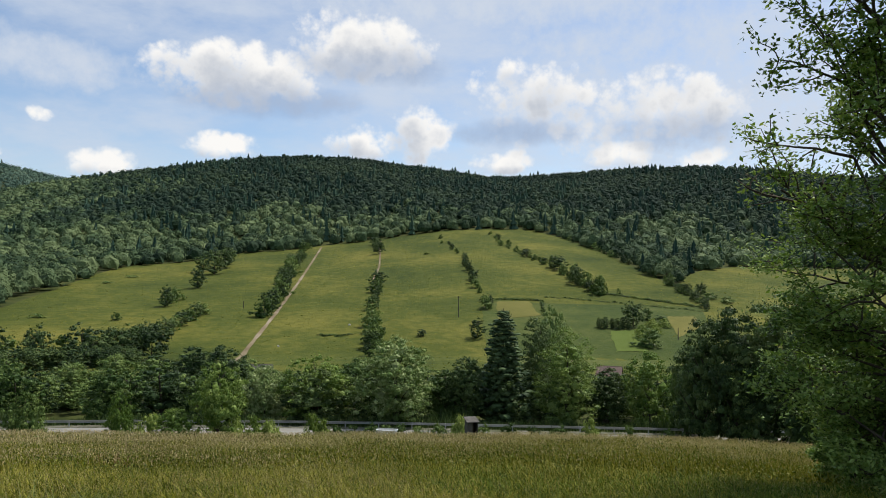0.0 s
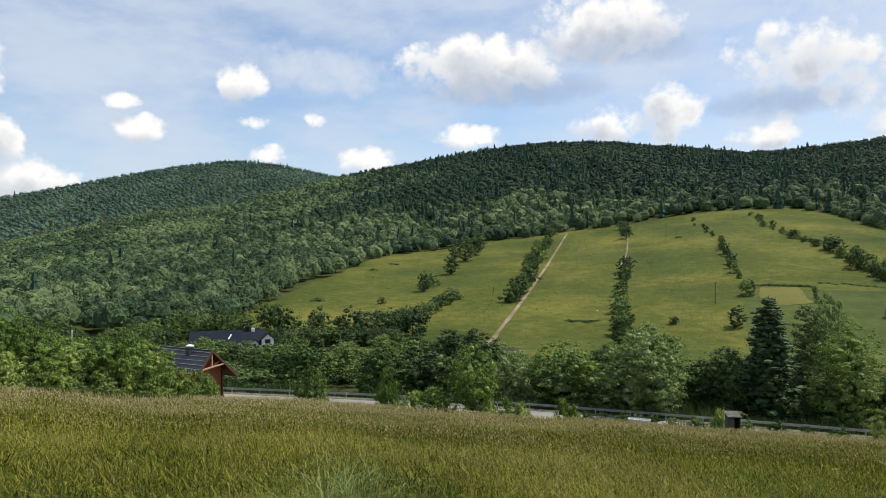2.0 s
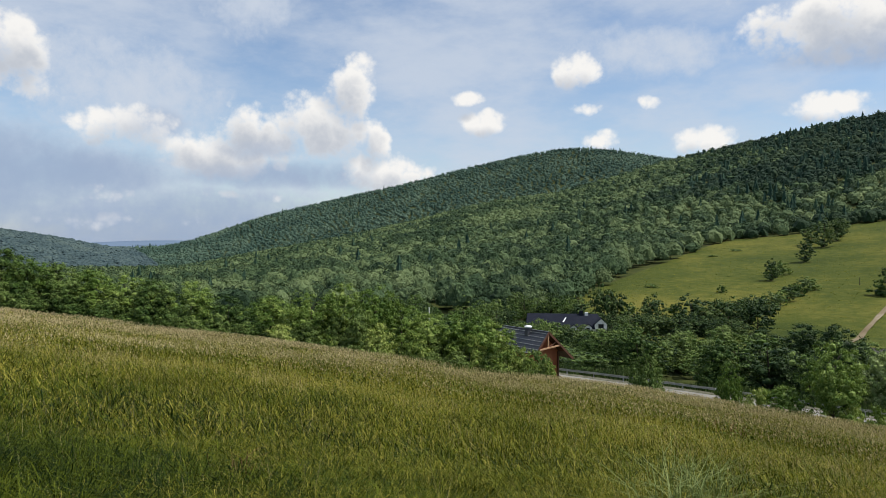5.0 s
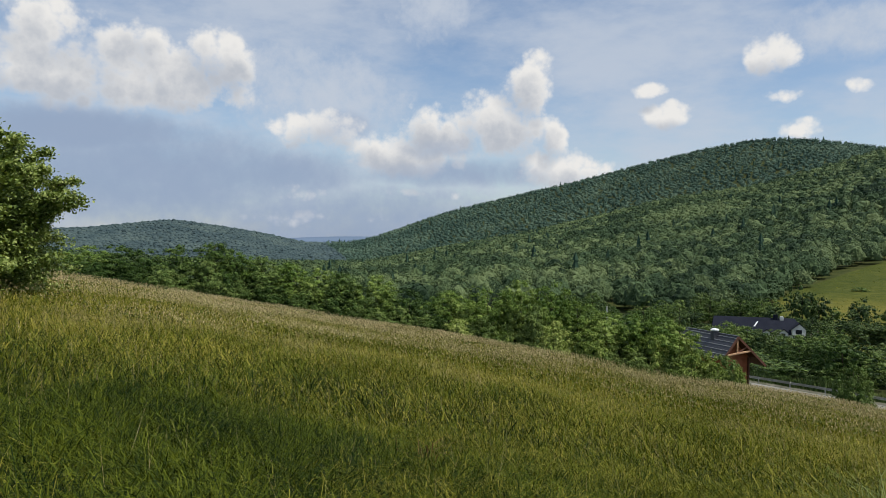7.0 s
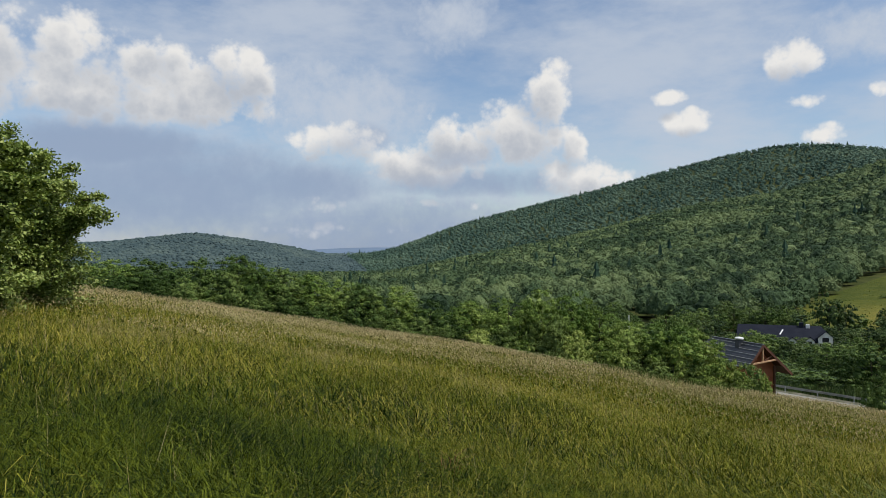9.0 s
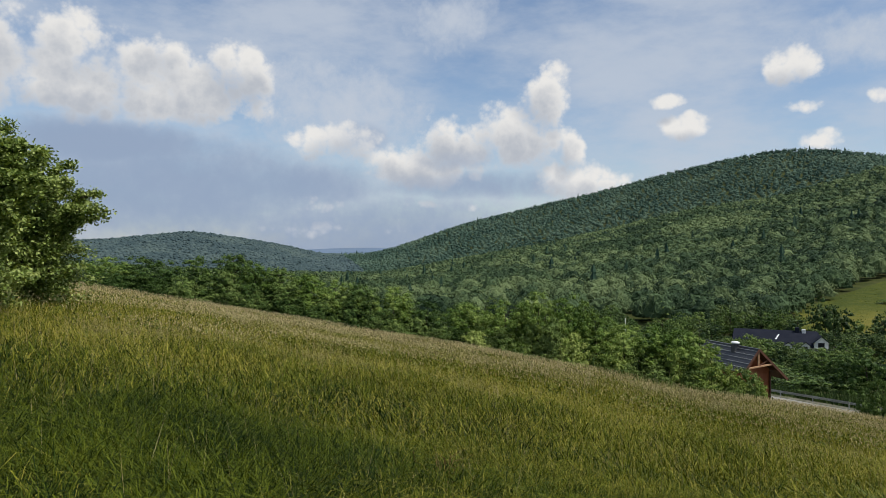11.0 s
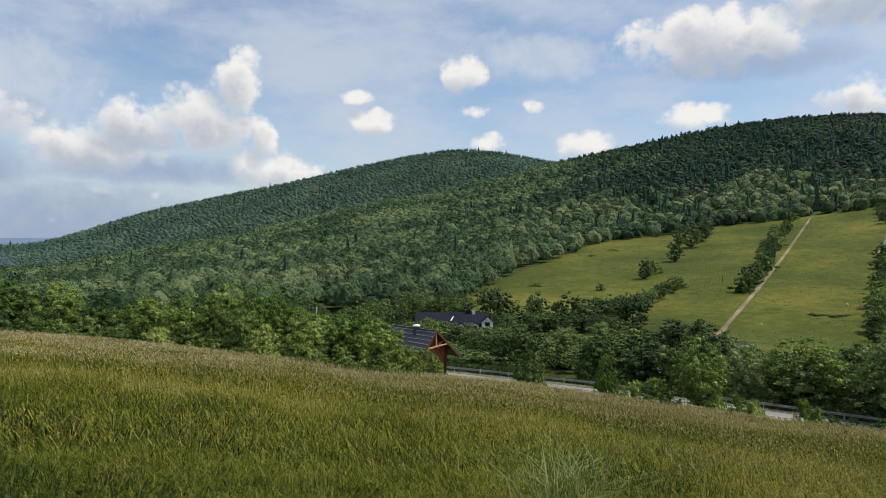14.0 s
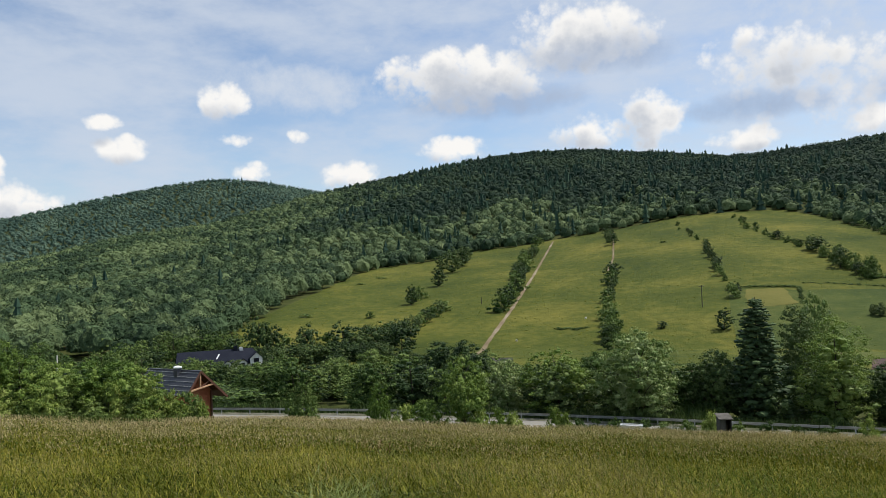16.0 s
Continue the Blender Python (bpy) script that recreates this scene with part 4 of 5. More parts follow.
def scatter(name, templates, xy, h, w, mat, label, sink=0.25, seed=1, grain=0.0, boughs=0, per=0, leaf=0.7):
    """Many trees in one mesh, each with its own turn, size and tone: a crown's dense heart, and leafy sprays in domes on its boughs."""
    if not len(xy):
        return None
    rng = np.random.default_rng(seed)
    tone = np.clip(rng.normal(0.5, 0.3, len(xy)) + grain * np.sin(xy[:, 0] * 0.021 + 1.3) * np.sin(xy[:, 1] * 0.017 + xy[:, 0] * 0.006), 0, 1)
    tones = []
    z = height(xy[:, 0], xy[:, 1])
    pick = rng.integers(0, len(templates), len(xy))
    core = 0.72 if boughs else 1.0
    th = rng.uniform(0, 2 * np.pi, len(xy))
    vs, fs, n = [], [], 0
    for k, (tv, tf) in enumerate(templates):
        i = np.where(pick == k)[0]
        c, s = np.cos(th[i])[:, None], np.sin(th[i])[:, None]
        x = (tv[:, 0] * c - tv[:, 1] * s) * w[i, None] * core + xy[i, 0:1]
        y = (tv[:, 0] * s + tv[:, 1] * c) * w[i, None] * core + xy[i, 1:2]
        zz = tv[:, 2] * h[i, None] * core + (z[i] + sink * h[i])[:, None]
        vs.append(np.stack([x, y, zz], -1).reshape(-1, 3))
        fs.append((tf[None] + (np.arange(len(i)) * len(tv))[:, None, None]).reshape(-1, 3) + n)
        tones.append(np.repeat(tone[i], len(tv)))
        n += len(vs[-1])
    faces = [np.concatenate(fs)]
    if boughs:
        k = np.arange(boughs)[None, :] + 0.5
        up = 1 - 1.25 * k / boughs + rng.uniform(-0.1, 0.1, (len(xy), boughs))
        turn_by = 2.4 * k + rng.uniform(0, 6.28, (len(xy), 1)) + rng.uniform(-0.35, 0.35, (len(xy), boughs))
        flat = np.sqrt(np.maximum(0.03, 1 - up * up))
        d = np.stack([flat * np.cos(turn_by), flat * np.sin(turn_by), up], -1)
        c = np.stack([xy[:, 0], xy[:, 1], z + sink * h], 1)[:, None, :] + d * np.stack([w, w, h], 1)[:, None, :] * rng.uniform(0.62, 0.84, (len(xy), boughs, 1))
        e = rng.normal(size=(len(xy), boughs, per, 3))
        e /= np.linalg.norm(e, axis=3)[..., None]
        e[..., 2] = np.abs(e[..., 2]) * 0.9 - 0.15
        p = c[:, :, None, :] + e * (w * 0.36)[:, None, None, None] * rng.uniform(0.72, 1.1, (len(xy), boughs, per, 1))
        out = e * 0.8 + d[:, :, None, :] * 0.9
        v, f = leaf_quads(rng, p.reshape(-1, 3), np.full(len(xy) * boughs * per, leaf), 0.4, 0.72, out.reshape(-1, 3), 2.2)
        vs.append(v)
        faces.append(f + n)
        tones.append(np.repeat(tone, boughs * per * 4))
    ob = mesh_object(name, np.concatenate(vs), faces, mat)
    ob.data.attributes.new("tone", "FLOAT", "POINT").data.foreach_set("value", np.concatenate(tones).astype(np.float32))
    return tagged(ob, label, "woods", kind="stuff")


def wood_points(az0, az1, r0, r1, gap, seed):
    """Points scattered evenly over a sector, about gap metres apart, each tree with room of its own."""
    rng = np.random.default_rng(seed)
    rows = np.arange(-r1, r1 + gap, gap * 0.866)
    x, y = np.meshgrid(np.arange(-r1, r1 + gap, gap), rows, indexing="ij")
    x = x + 0.5 * gap * (np.arange(len(rows)) % 2)[None, :]
    x, y = x + rng.uniform(-0.36, 0.36, x.shape) * gap, y + rng.uniform(-0.36, 0.36, x.shape) * gap
    az, r = polar(x.ravel(), y.ravel())
    i = (az > az0) & (az < az1) & (r > r0) & (r < r1)
    return az[i], r[i], rng


def to_xy(az, r):
    return np.stack([-r * np.sin(np.radians(az)), r * np.cos(np.radians(az))], 1)


def upper(v, f):
    """The crown without its underside, which the canopy hides."""
    return v, f[v[f][:, :, 2].max(1) > -0.12]


ROUND_MID = [upper(*ico(3, k + 40, 1.0, 0.36, 0.11)) for k in range(8)]
ROUND_LAST = [upper(*ico(1, k + 80, 0.95, 0.30, 0.14)) for k in range(8)]
ROUND_FAR = [upper(*ico(2, k + 60, 0.95, 0.36, 0.14)) for k in range(8)]
FIRS = [spruce(k) for k in range(5)]


def wood_edge(az):
    """How far off the woods begin."""
    inner = np.where(az > 36.4, 250.0 + 0 * az, field_top(az) + 4)
    return inner


def shaded_stand(az, r, rng):
    """Where the mixed stands of the upper slope are coloured darker for cloud shade."""
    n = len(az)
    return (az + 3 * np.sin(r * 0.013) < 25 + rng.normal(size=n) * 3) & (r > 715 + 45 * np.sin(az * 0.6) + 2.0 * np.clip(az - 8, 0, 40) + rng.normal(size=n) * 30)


def build_woods():
    # nearer woods
    az, r, rng = wood_points(-36, 90, 165, 460, 10.8, 21)
    keep = (r > wood_edge(az)) & ((az < 66) | (r > 330))
    az, r = az[keep], r[keep]
    fir = rng.uniform(0, 1, len(az)) < np.where(az < 20, 0.14, 0.02)
    k = rng.uniform(0, 1, len(az))
    w, h = 4.6 + 2.8 * k, 8.4 + 5.5 * k + rng.uniform(-1, 1, len(az))
    for i, per, leaf in ((~fir & (r < 350), 17, 0.85), (~fir & (r >= 350), 13, 0.95)):
        scatter("broadleaf_wood", ROUND_MID, to_xy(az, r)[i], (h * 0.7)[i], w[i], WOODS, "dense green broadleaf wood on the lower hillside", 0.46, 3, 0.2, 20, per, leaf)
    scatter("spruce_wood", FIRS, to_xy(az, r)[fir], (h * 1.3)[fir], (w * 1.7)[fir], SPRUCE, "dark spruces among the hillside wood", 0.0, 4)
    for r0, r1, seed, boughs, per, leaf in ((455, 650, 24, 14, 9, 1.25), (650, 800, 25, 10, 7, 1.6)):
        az, r, rng = wood_points(-36, 90, r0, r1, 11.4, seed)
        keep = r > wood_edge(az)
        az, r = az[keep], r[keep]
        clump = np.sin(az * 0.9 + 1.0) * np.sin(r * 0.02 + az * 0.3)
        fir = rng.uniform(0, 1, len(az)) < np.where(az < 24, 0.12, 0.02) + np.where(az < 24, 0.12, 0.02) * clump
        k = rng.uniform(0, 1, len(az))
        w, h = 4.8 + 3.1 * k, 8.2 + 6.0 * k + rng.uniform(-1, 1, len(az))
        dark = ~fir & shaded_stand(az, r, rng)
        for i, name, mat, label in ((~fir & ~dark, "broadleaf_wood", WOODS, "dense green broadleaf wood on the hillside"), (dark, "mixed_wood", MIXED_SHADED, "mixed wood below the ridge, coloured darker for cloud shade")):
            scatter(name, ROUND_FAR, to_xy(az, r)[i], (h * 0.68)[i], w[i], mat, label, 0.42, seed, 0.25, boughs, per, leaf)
        scatter("spruce_wood", FIRS, to_xy(az, r)[fir], (h * 1.25)[fir], (w * 1.7)[fir], SPRUCE, "dark spruces among the hillside wood", 0.0, seed + 5)
    # middle slopes up to the ridge: mixed stands, coloured darker for cloud shade
    az, r, rng = wood_points(-36, 92, 795, 1300, 11.6, 22)
    clump = np.sin(az * 0.55 + r * 0.006) * np.sin(r * 0.011 + az * 0.2)
    fir = rng.uniform(0, 1, len(az)) < np.where(az < 27, 0.22 + 0.28 * clump, 0.015 + 0.02 * clump)
    w, h = rng.uniform(5.0, 7.8, len(az)), rng.uniform(8, 14, len(az))
    xy = to_xy(az, r)
    dark = ~fir & shaded_stand(az, r, rng)
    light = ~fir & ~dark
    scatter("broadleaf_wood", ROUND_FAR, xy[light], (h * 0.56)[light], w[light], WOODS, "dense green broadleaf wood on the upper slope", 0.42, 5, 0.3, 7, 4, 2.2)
    scatter("mixed_wood", ROUND_FAR, xy[dark], (h * 0.56)[dark], w[dark], MIXED_SHADED, "mixed wood below the ridge, coloured darker for cloud shade", 0.42, 15, 0.3, 7, 4, 2.2)
    scatter("spruce_wood", FIRS, xy[fir], (h * rng.uniform(0.8, 1.15, len(az)))[fir], (w * 2.2)[fir], SPRUCE, "dark spruce wood along the ridge", 0.0, 6)
    # the mountain behind
    az, r, rng = wood_points(18, 96, 1380, 2260, 15.5, 23)
    fir = rng.uniform(0, 1, len(az)) < 0.03 + 0.03 * np.sin(az * 0.7 + r * 0.004)
    w, h = rng.uniform(7.0, 10.0, len(az)), rng.uniform(8, 14, len(az))
    xy = to_xy(az, r)
    end = az > 66.5 + 0.004 * (r - 1400)
    i = ~fir & ~end
    scatter("far_wood", ROUND_LAST, xy[i], (h * 0.7)[i], w[i], HAZE_WOODS, "wooded mountain beyond the valley, tinted blue-green for haze", 0.3, 7, 0.3, 6, 4, 2.5)
    fir = fir & ~end
    scatter("far_spruce_wood", FIRS, xy[fir], (h * 1.3)[fir], (w * 1.5)[fir], SPRUCE, "spruces among the woods of the far mountain", 0.0, 8)
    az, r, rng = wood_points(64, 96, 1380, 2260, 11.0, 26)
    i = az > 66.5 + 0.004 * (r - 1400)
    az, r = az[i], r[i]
    scatter("far_wood", ROUND_LAST, to_xy(az, r), rng.uniform(3.5, 6.5, len(az)), rng.uniform(6.5, 9.5, len(az)), HAZE_END_WOODS, "wooded hill closing the valley, coloured blue-green for haze", 0.4, 7, 0.35)


def tussocks():
    """Coarser tufts and molehills that mottle the pasture."""
    rng = np.random.default_rng(29)
    n = 16000
    az = rng.uniform(-24, 35, n)
    r = np.sqrt(rng.uniform(190.0 ** 2, 600.0 ** 2, n))
    keep = r < field_top(az) - 3
    az, r = az[keep], r[keep]
    xy = to_xy(az, r)
    c = np.concatenate([xy, (height(xy[:, 0], xy[:, 1]) + 0.1)[:, None]], 1)
    n = len(c)
    w = rng.uniform(0.12, 0.45, n)[:, None]
    side = to_xy(az + 90, np.ones(n))
    side = np.concatenate([side, np.zeros((n, 1))], 1) * w
    up = np.array((0, 0, 1.0)) * w * 0.45
    v = np.stack([c - side, c - side * 0.3 + up, c + side * 0.4 + up * 0.8, c + side], 1).reshape(-1, 3)
    tagged(mesh_object("pasture_tussocks", v, np.arange(4 * n).reshape(-1, 4), GRASS_M), "coarse grass tussocks dotted over the pasture", "grass", kind="stuff")


tussocks()
build_woods()


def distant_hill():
    """The low hill that closes the valley, some kilometres off, its haze painted blue."""
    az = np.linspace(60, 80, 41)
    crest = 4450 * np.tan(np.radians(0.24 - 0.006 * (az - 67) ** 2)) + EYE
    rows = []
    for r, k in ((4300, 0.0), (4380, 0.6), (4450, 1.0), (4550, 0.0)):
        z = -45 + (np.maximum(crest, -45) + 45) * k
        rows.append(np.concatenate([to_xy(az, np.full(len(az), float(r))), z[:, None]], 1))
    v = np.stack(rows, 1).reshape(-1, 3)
    tagged(mesh_object("distant_hill", v, grid_faces(len(az), 4), HAZE_BLUE, smooth=True), "wooded hill far down the valley, painted blue for haze", "hill", kind="structure")


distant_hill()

# ---- tall meadow grass ----


def meadow_points(r0, r1, density, seed, az0=-37.0, az1=99.0):
    rng = np.random.default_rng(seed)
    n = int(radians(az1 - az0) * (r1 * r1 - r0 * r0) / 2 * density)
    a = np.radians(rng.uniform(az0, az1, n))
    r = np.sqrt(rng.uniform(r0 * r0, r1 * r1, n))
    x, y = -r * np.sin(a), r * np.cos(a)
    return rng, np.stack([x, y, height(x, y)], 1)


def tuft_noise(p, scale):
    return np.sin(p[:, 0] * scale + 2 * np.sin(p[:, 1] * scale * 0.7)) * np.sin(p[:, 1] * scale * 1.1 + 1.5 * np.sin(p[:, 0] * scale * 0.6))


def lush(p):
    """Where the grass is deeper green: darker to the left, fresher to the right."""
    a = 1 - np.hypot(p[:, 0] + 6.6, p[:, 1] - 0.6) / 11.5
    b = 1 - np.hypot(p[:, 0] - 11.0, p[:, 1] - 13.0) / 14.5
    return a + 0.22 * tuft_noise(p, 0.8), b + 0.22 * tuft_noise(p, 0.8)


def blades(name, r0, r1, density, width, tall, seed, bent=True, zone=0, lean_by=0.42):
    mat, label = ((GRASS_M, "tall uncut meadow grass"), (GRASS_LUSH, "deep green lush grass to the left of the viewer"), (GRASS_GREEN, "fresh green grass without seed heads"))[zone]
    rng, p = meadow_points(r0, r1, density, seed)
    a, b = lush(p)
    k = rng.uniform(0, 0.85, len(p))
    p = p[np.where(a > k, 1, np.where(b > k, 2, 0)) == zone]
    n = len(p)
    th = rng.uniform(0, 2 * np.pi, n)
    side = np.stack([np.cos(th), np.sin(th), 0 * th], 1) * (width * rng.uniform(0.5, 1.4, n))[:, None]
    # tufts: the grass stands in uneven tussocks and lies over in swathes
    h = tall * rng.uniform(0.5, 1.08, n) * (1 + 0.14 * tuft_noise(p, 0.9) + 0.1 * tuft_noise(p, 3.1))
    swathe = np.stack([tuft_noise(p, 1.7), tuft_noise(p + 7.0, 1.9)], 1)
    lean = rng.normal(size=(n, 2)) * lean_by * 0.75 + swathe * lean_by * 0.35 + np.array((-0.10, -0.04))
    bend = np.concatenate([lean * h[:, None], np.zeros((n, 1))], 1)
    z = np.array((0, 0, 1.0))
    if not bent:
        top = p + bend * 1.2 + z * h[:, None]
        v = np.stack([p - side, p + side, top], 1).reshape(-1, 3)
        f = [np.arange(3 * n).reshape(-1, 3)]
    else:
        # each blade rises, arches over and hangs its tip
        k = np.where(rng.uniform(0, 1, n) < 0.92, rng.uniform(0.2, 0.46, n), 0.9)[:, None]
        p = p + z * (h[:, None] * (0.98 - 0.9 * k) * rng.uniform(0.72, 1.0, (n, 1)))
        bend = bend * k
        m2 = p + bend * 0.9 + z * h[:, None] * 0.58 * k
        top = p + bend * 2.0 + z * (h * (0.72 - 0.55 * np.minimum(1.0, np.hypot(lean[:, 0], lean[:, 1]))))[:, None] * k
        v = np.stack([p - side * 0.8, p + side * 0.8, m2 + side * 0.9, m2 - side * 0.9, top], 1).reshape(-1, 3)
        k = np.arange(n)[:, None] * 5
        f = [k + np.array([[0, 1, 2, 3]]), k + np.array([[3, 2, 4]])]
    tagged(mesh_object(name, v, f, mat), label, "grass", kind="stuff")


def meadow_behind():
    """The meadow goes on behind and below the viewer."""
    rng, p = meadow_points(0.45, 16, 90, 38, 97.0, 325.0)
    _, q = meadow_points(0.45, 2.7, 260, 39, -37.0, 99.0)
    p = np.concatenate([p, q])
    n = len(p)
    th = rng.uniform(0, 2 * np.pi, n)
    side = np.stack([np.cos(th), np.sin(th), 0 * th], 1) * 0.009
    h = 0.55 * rng.uniform(0.5, 1.1, n) * np.clip(np.hypot(p[:, 0], p[:, 1]) / 1.6, 0.35, 1)
    top = p + np.concatenate([rng.normal(size=(n, 2)) * 0.3 * h[:, None], h[:, None]], 1)
    v = np.stack([p - side, p + side, top], 1).reshape(-1, 3)
    tagged(mesh_object("meadow_grass", v, np.arange(3 * n).reshape(-1, 3), GRASS_M), "tall uncut meadow grass", "grass", kind="stuff")


meadow_behind()


def seed_heads(name, r0, r1, density, size, tall, seed):
    """Drooping, feathery panicles near by, single heads farther off."""
    rng, p = meadow_points(r0, r1, density, seed)
    keep = rng.uniform(0, 1, len(p)) < np.where(np.maximum(*lush(p)) > 0.2, 0.10, np.clip(0.5 + 0.5 * tuft_noise(p, 0.35) + 0.35 * tuft_noise(p, 1.3), 0.06, 1))
    p = p[keep]
    n = len(p)
    h = tall * rng.uniform(0.75, 1.15, n)
    lean = rng.normal(size=(n, 2)) * 0.2 * h[:, None] + np.array((-0.08, -0.03))
    top = p + np.concatenate([lean, h[:, None]], 1)
    th = rng.uniform(0, 2 * np.pi, n)
    side = np.stack([np.cos(th), np.sin(th), 0 * th], 1)
    s = (size * rng.uniform(0.6, 1.4, n))[:, None]
    up = np.concatenate([lean * 1.6, h[:, None]], 1) / h[:, None]
    if r1 < 25:
        k = 5
        step = np.linspace(-1.6, 1.6, k)[None, :, None]
        c = top[:, None, :] + up[:, None, :] * s[:, None, :] * step + rng.normal(size=(n, k, 3)) * (s[:, None, :] * 0.42)
        v, f = leaf_quads(rng, c.reshape(-1, 3), np.repeat(s[:, 0], k) * 0.8, 0.2, 0.45)
        stalk = np.stack([p + (top - p) * 0.5 - side * 0.0018, p + (top - p) * 0.5 + side * 0.0018, top], 1).reshape(-1, 3)
        v, f = np.concatenate([v, stalk]), [f, len(v) + np.arange(3 * n).reshape(-1, 3)]
    else:
        v = np.stack([top - up * s, top + side * s * 0.38, top + up * s, top - side * s * 0.38], 1).reshape(-1, 3)
        f = [np.arange(4 * n).reshape(-1, 4)]
    tagged(mesh_object(name, v, f, SEED), "brown seed heads of flowering meadow grass", "grass", kind="stuff")


blades("meadow_grass", 2.4, 9, 3000, 0.0024, 0.56, 31, True, 0, 0.6)
blades("meadow_grass", 9, 20, 700, 0.005, 0.62, 32, True, 0, 0.5)
blades("meadow_grass", 20, 40, 110, 0.017, 0.60, 33, False, 0, 0.3)
blades("meadow_grass", 40, 70, 34, 0.045, 0.58, 34, False, 0, 0.3)
blades("lush_grass", 2.4, 9, 3000, 0.0030, 0.55, 35, True, 1, 0.7)
blades("lush_grass", 9, 20, 640, 0.0052, 0.62, 36, True, 1, 0.5)
blades("green_grass", 2.4, 9, 3000, 0.0028, 0.56, 37, True, 2, 0.55)
blades("green_grass", 9, 20, 640, 0.0052, 0.60, 40, True, 2, 0.45)
seed_heads("grass_seed_heads", 2.6, 9, 56, 0.010, 0.60, 41)
seed_heads("grass_seed_heads", 9, 20, 105, 0.017, 0.66, 42)
seed_heads("grass_seed_heads", 20, 40, 85, 0.027, 0.68, 43)
seed_heads("grass_seed_heads", 40, 70, 54, 0.044, 0.67, 44)


def herbs(name, r0, r1, density, size, seed):
    """Broad-leaved herbs and clover between the grasses."""
    rng, p = meadow_points(r0, r1, density, seed)
    p = p[rng.uniform(-1, 1, len(p)) < 0.35 + 0.9 * tuft_noise(p, 0.55)]
    p[:, 2] += rng.uniform(0.28, 0.56, len(p))
    v, f = leaf_quads(rng, p, size, up=0.9, aspect=0.6)
    tagged(mesh_object(name, v, f, HERB), "low broad-leaved herbs among the meadow grass", "herbs", kind="stuff")


herbs("meadow_herbs", 2.6, 9, 300, 0.016, 81)
herbs("meadow_herbs", 9, 20, 110, 0.034, 82)
herbs("meadow_herbs", 20, 40, 32, 0.10, 83)
herbs("meadow_herbs", 40, 70, 10, 0.18, 84)


def verge_weeds(name, v0, v1, u0, u1, n, tall, mat, label, seed):
    """Rank grass and weeds along the road."""
    rng = np.random.default_rng(seed)
    u, w = rng.uniform(u0, u1, n), rng.uniform(v0, v1, n)
    p = np.array([on_road(a, b) for a, b in zip(u, w)])
    p[:, 2] = height(p[:, 0], p[:, 1])
    h = tall * rng.uniform(0.4, 1.1, n) * (1 + 0.5 * np.sin(u * 0.35) * np.sin(u * 0.13 + 1))
    th = rng.uniform(0, 2 * np.pi, n)
    side = np.stack([np.cos(th), np.sin(th), 0 * th], 1) * 0.07
    top = p + np.concatenate([rng.normal(size=(n, 2)) * 0.25 * h[:, None], h[:, None]], 1)
    v = np.stack([p - side, p + side, top], 1).reshape(-1, 3)
    tagged(mesh_object(name, v, np.arange(3 * n).reshape(-1, 3), mat), label, "weeds", kind="stuff")


verge_weeds("verge_weeds", 74.5, 78.2, -70, 22, 11000, 1.5, LEAF, "rank green weeds along the near side of the road", 71)
verge_weeds("verge_weeds", 74.0, 77.4, 22, 75, 6000, 0.75, LEAF, "rank green weeds along the near side of the road", 72)
verge_weeds("verge_weeds", 86.4, 90.0, -75, 85, 9000, 1.5, LEAF_DARK, "rank green weeds behind the guardrail", 73)

# ---- cabin, villa and small built things ----
RED_WOOD = material("red_stained_boards", (0.26, 0.062, 0.020), 0.65, bump=0.01, bump_scale=12, vary=[(0.30, 0.080, 0.028), (0.36, 0.115, 0.045)], vary_scale=1.2, fine_scale=14)
BROWN_WOOD = material("dark_brown_timber", (0.070, 0.026, 0.014), 0.7, vary=[(0.12, 0.045, 0.022)], vary_scale=1.5)
ROOF_TILE = material("anthracite_roof_tile", (0.030, 0.032, 0.038), 0.5, vary=[(0.052, 0.055, 0.064)], vary_scale=1.4, bump=0.01, bump_scale=10, obj_random=0.5)
SLATE = material("blue_grey_slate", (0.011, 0.014, 0.024), 0.9, vary=[(0.019, 0.022, 0.033)], vary_scale=0.5, bump=0.02, bump_scale=6)
PLASTER = material("white_plaster", (0.62, 0.62, 0.59), 0.85, vary=[(0.80, 0.80, 0.77)], vary_scale=0.6)
WHITE_METAL = material("white_metal_cap", (0.72, 0.73, 0.74), 0.4, 0.2, vary=[(0.82, 0.83, 0.84)], vary_scale=3)
WEATHERED = material("weathered_boards", (0.062, 0.058, 0.050), 0.9, vary=[(0.12, 0.112, 0.10)], vary_scale=2.0, bump=0.01)
GLASS_DARK = material("dark_window_glass", (0.015, 0.018, 0.022), 0.08, vary=[(0.025, 0.028, 0.034)], vary_scale=1.0)
BRICK_RED = material("red_roof_tile", (0.075, 0.048, 0.040), 0.8, vary=[(0.12, 0.07, 0.055)], vary_scale=0.8)
LARCH = material("pale_larch_beams", (0.36, 0.200, 0.105), 0.7, vary=[(0.46, 0.280, 0.160)], vary_scale=2.0, fine_scale=18)
PALE_POLE = material("pale_concrete_pole", (0.50, 0.50, 0.48), 0.8, vary=[(0.60, 0.60, 0.58)], vary_scale=2.0)


def poly(points, depth):
    """A flat piece with that outline (points in space) and thickness."""
    bm = bmesh.new()
    face = bm.faces.new([bm.verts.new(p) for p in points])
    face.normal_update()
    n = face.normal.copy()
    r = bmesh.ops.extrude_face_region(bm, geom=[face])
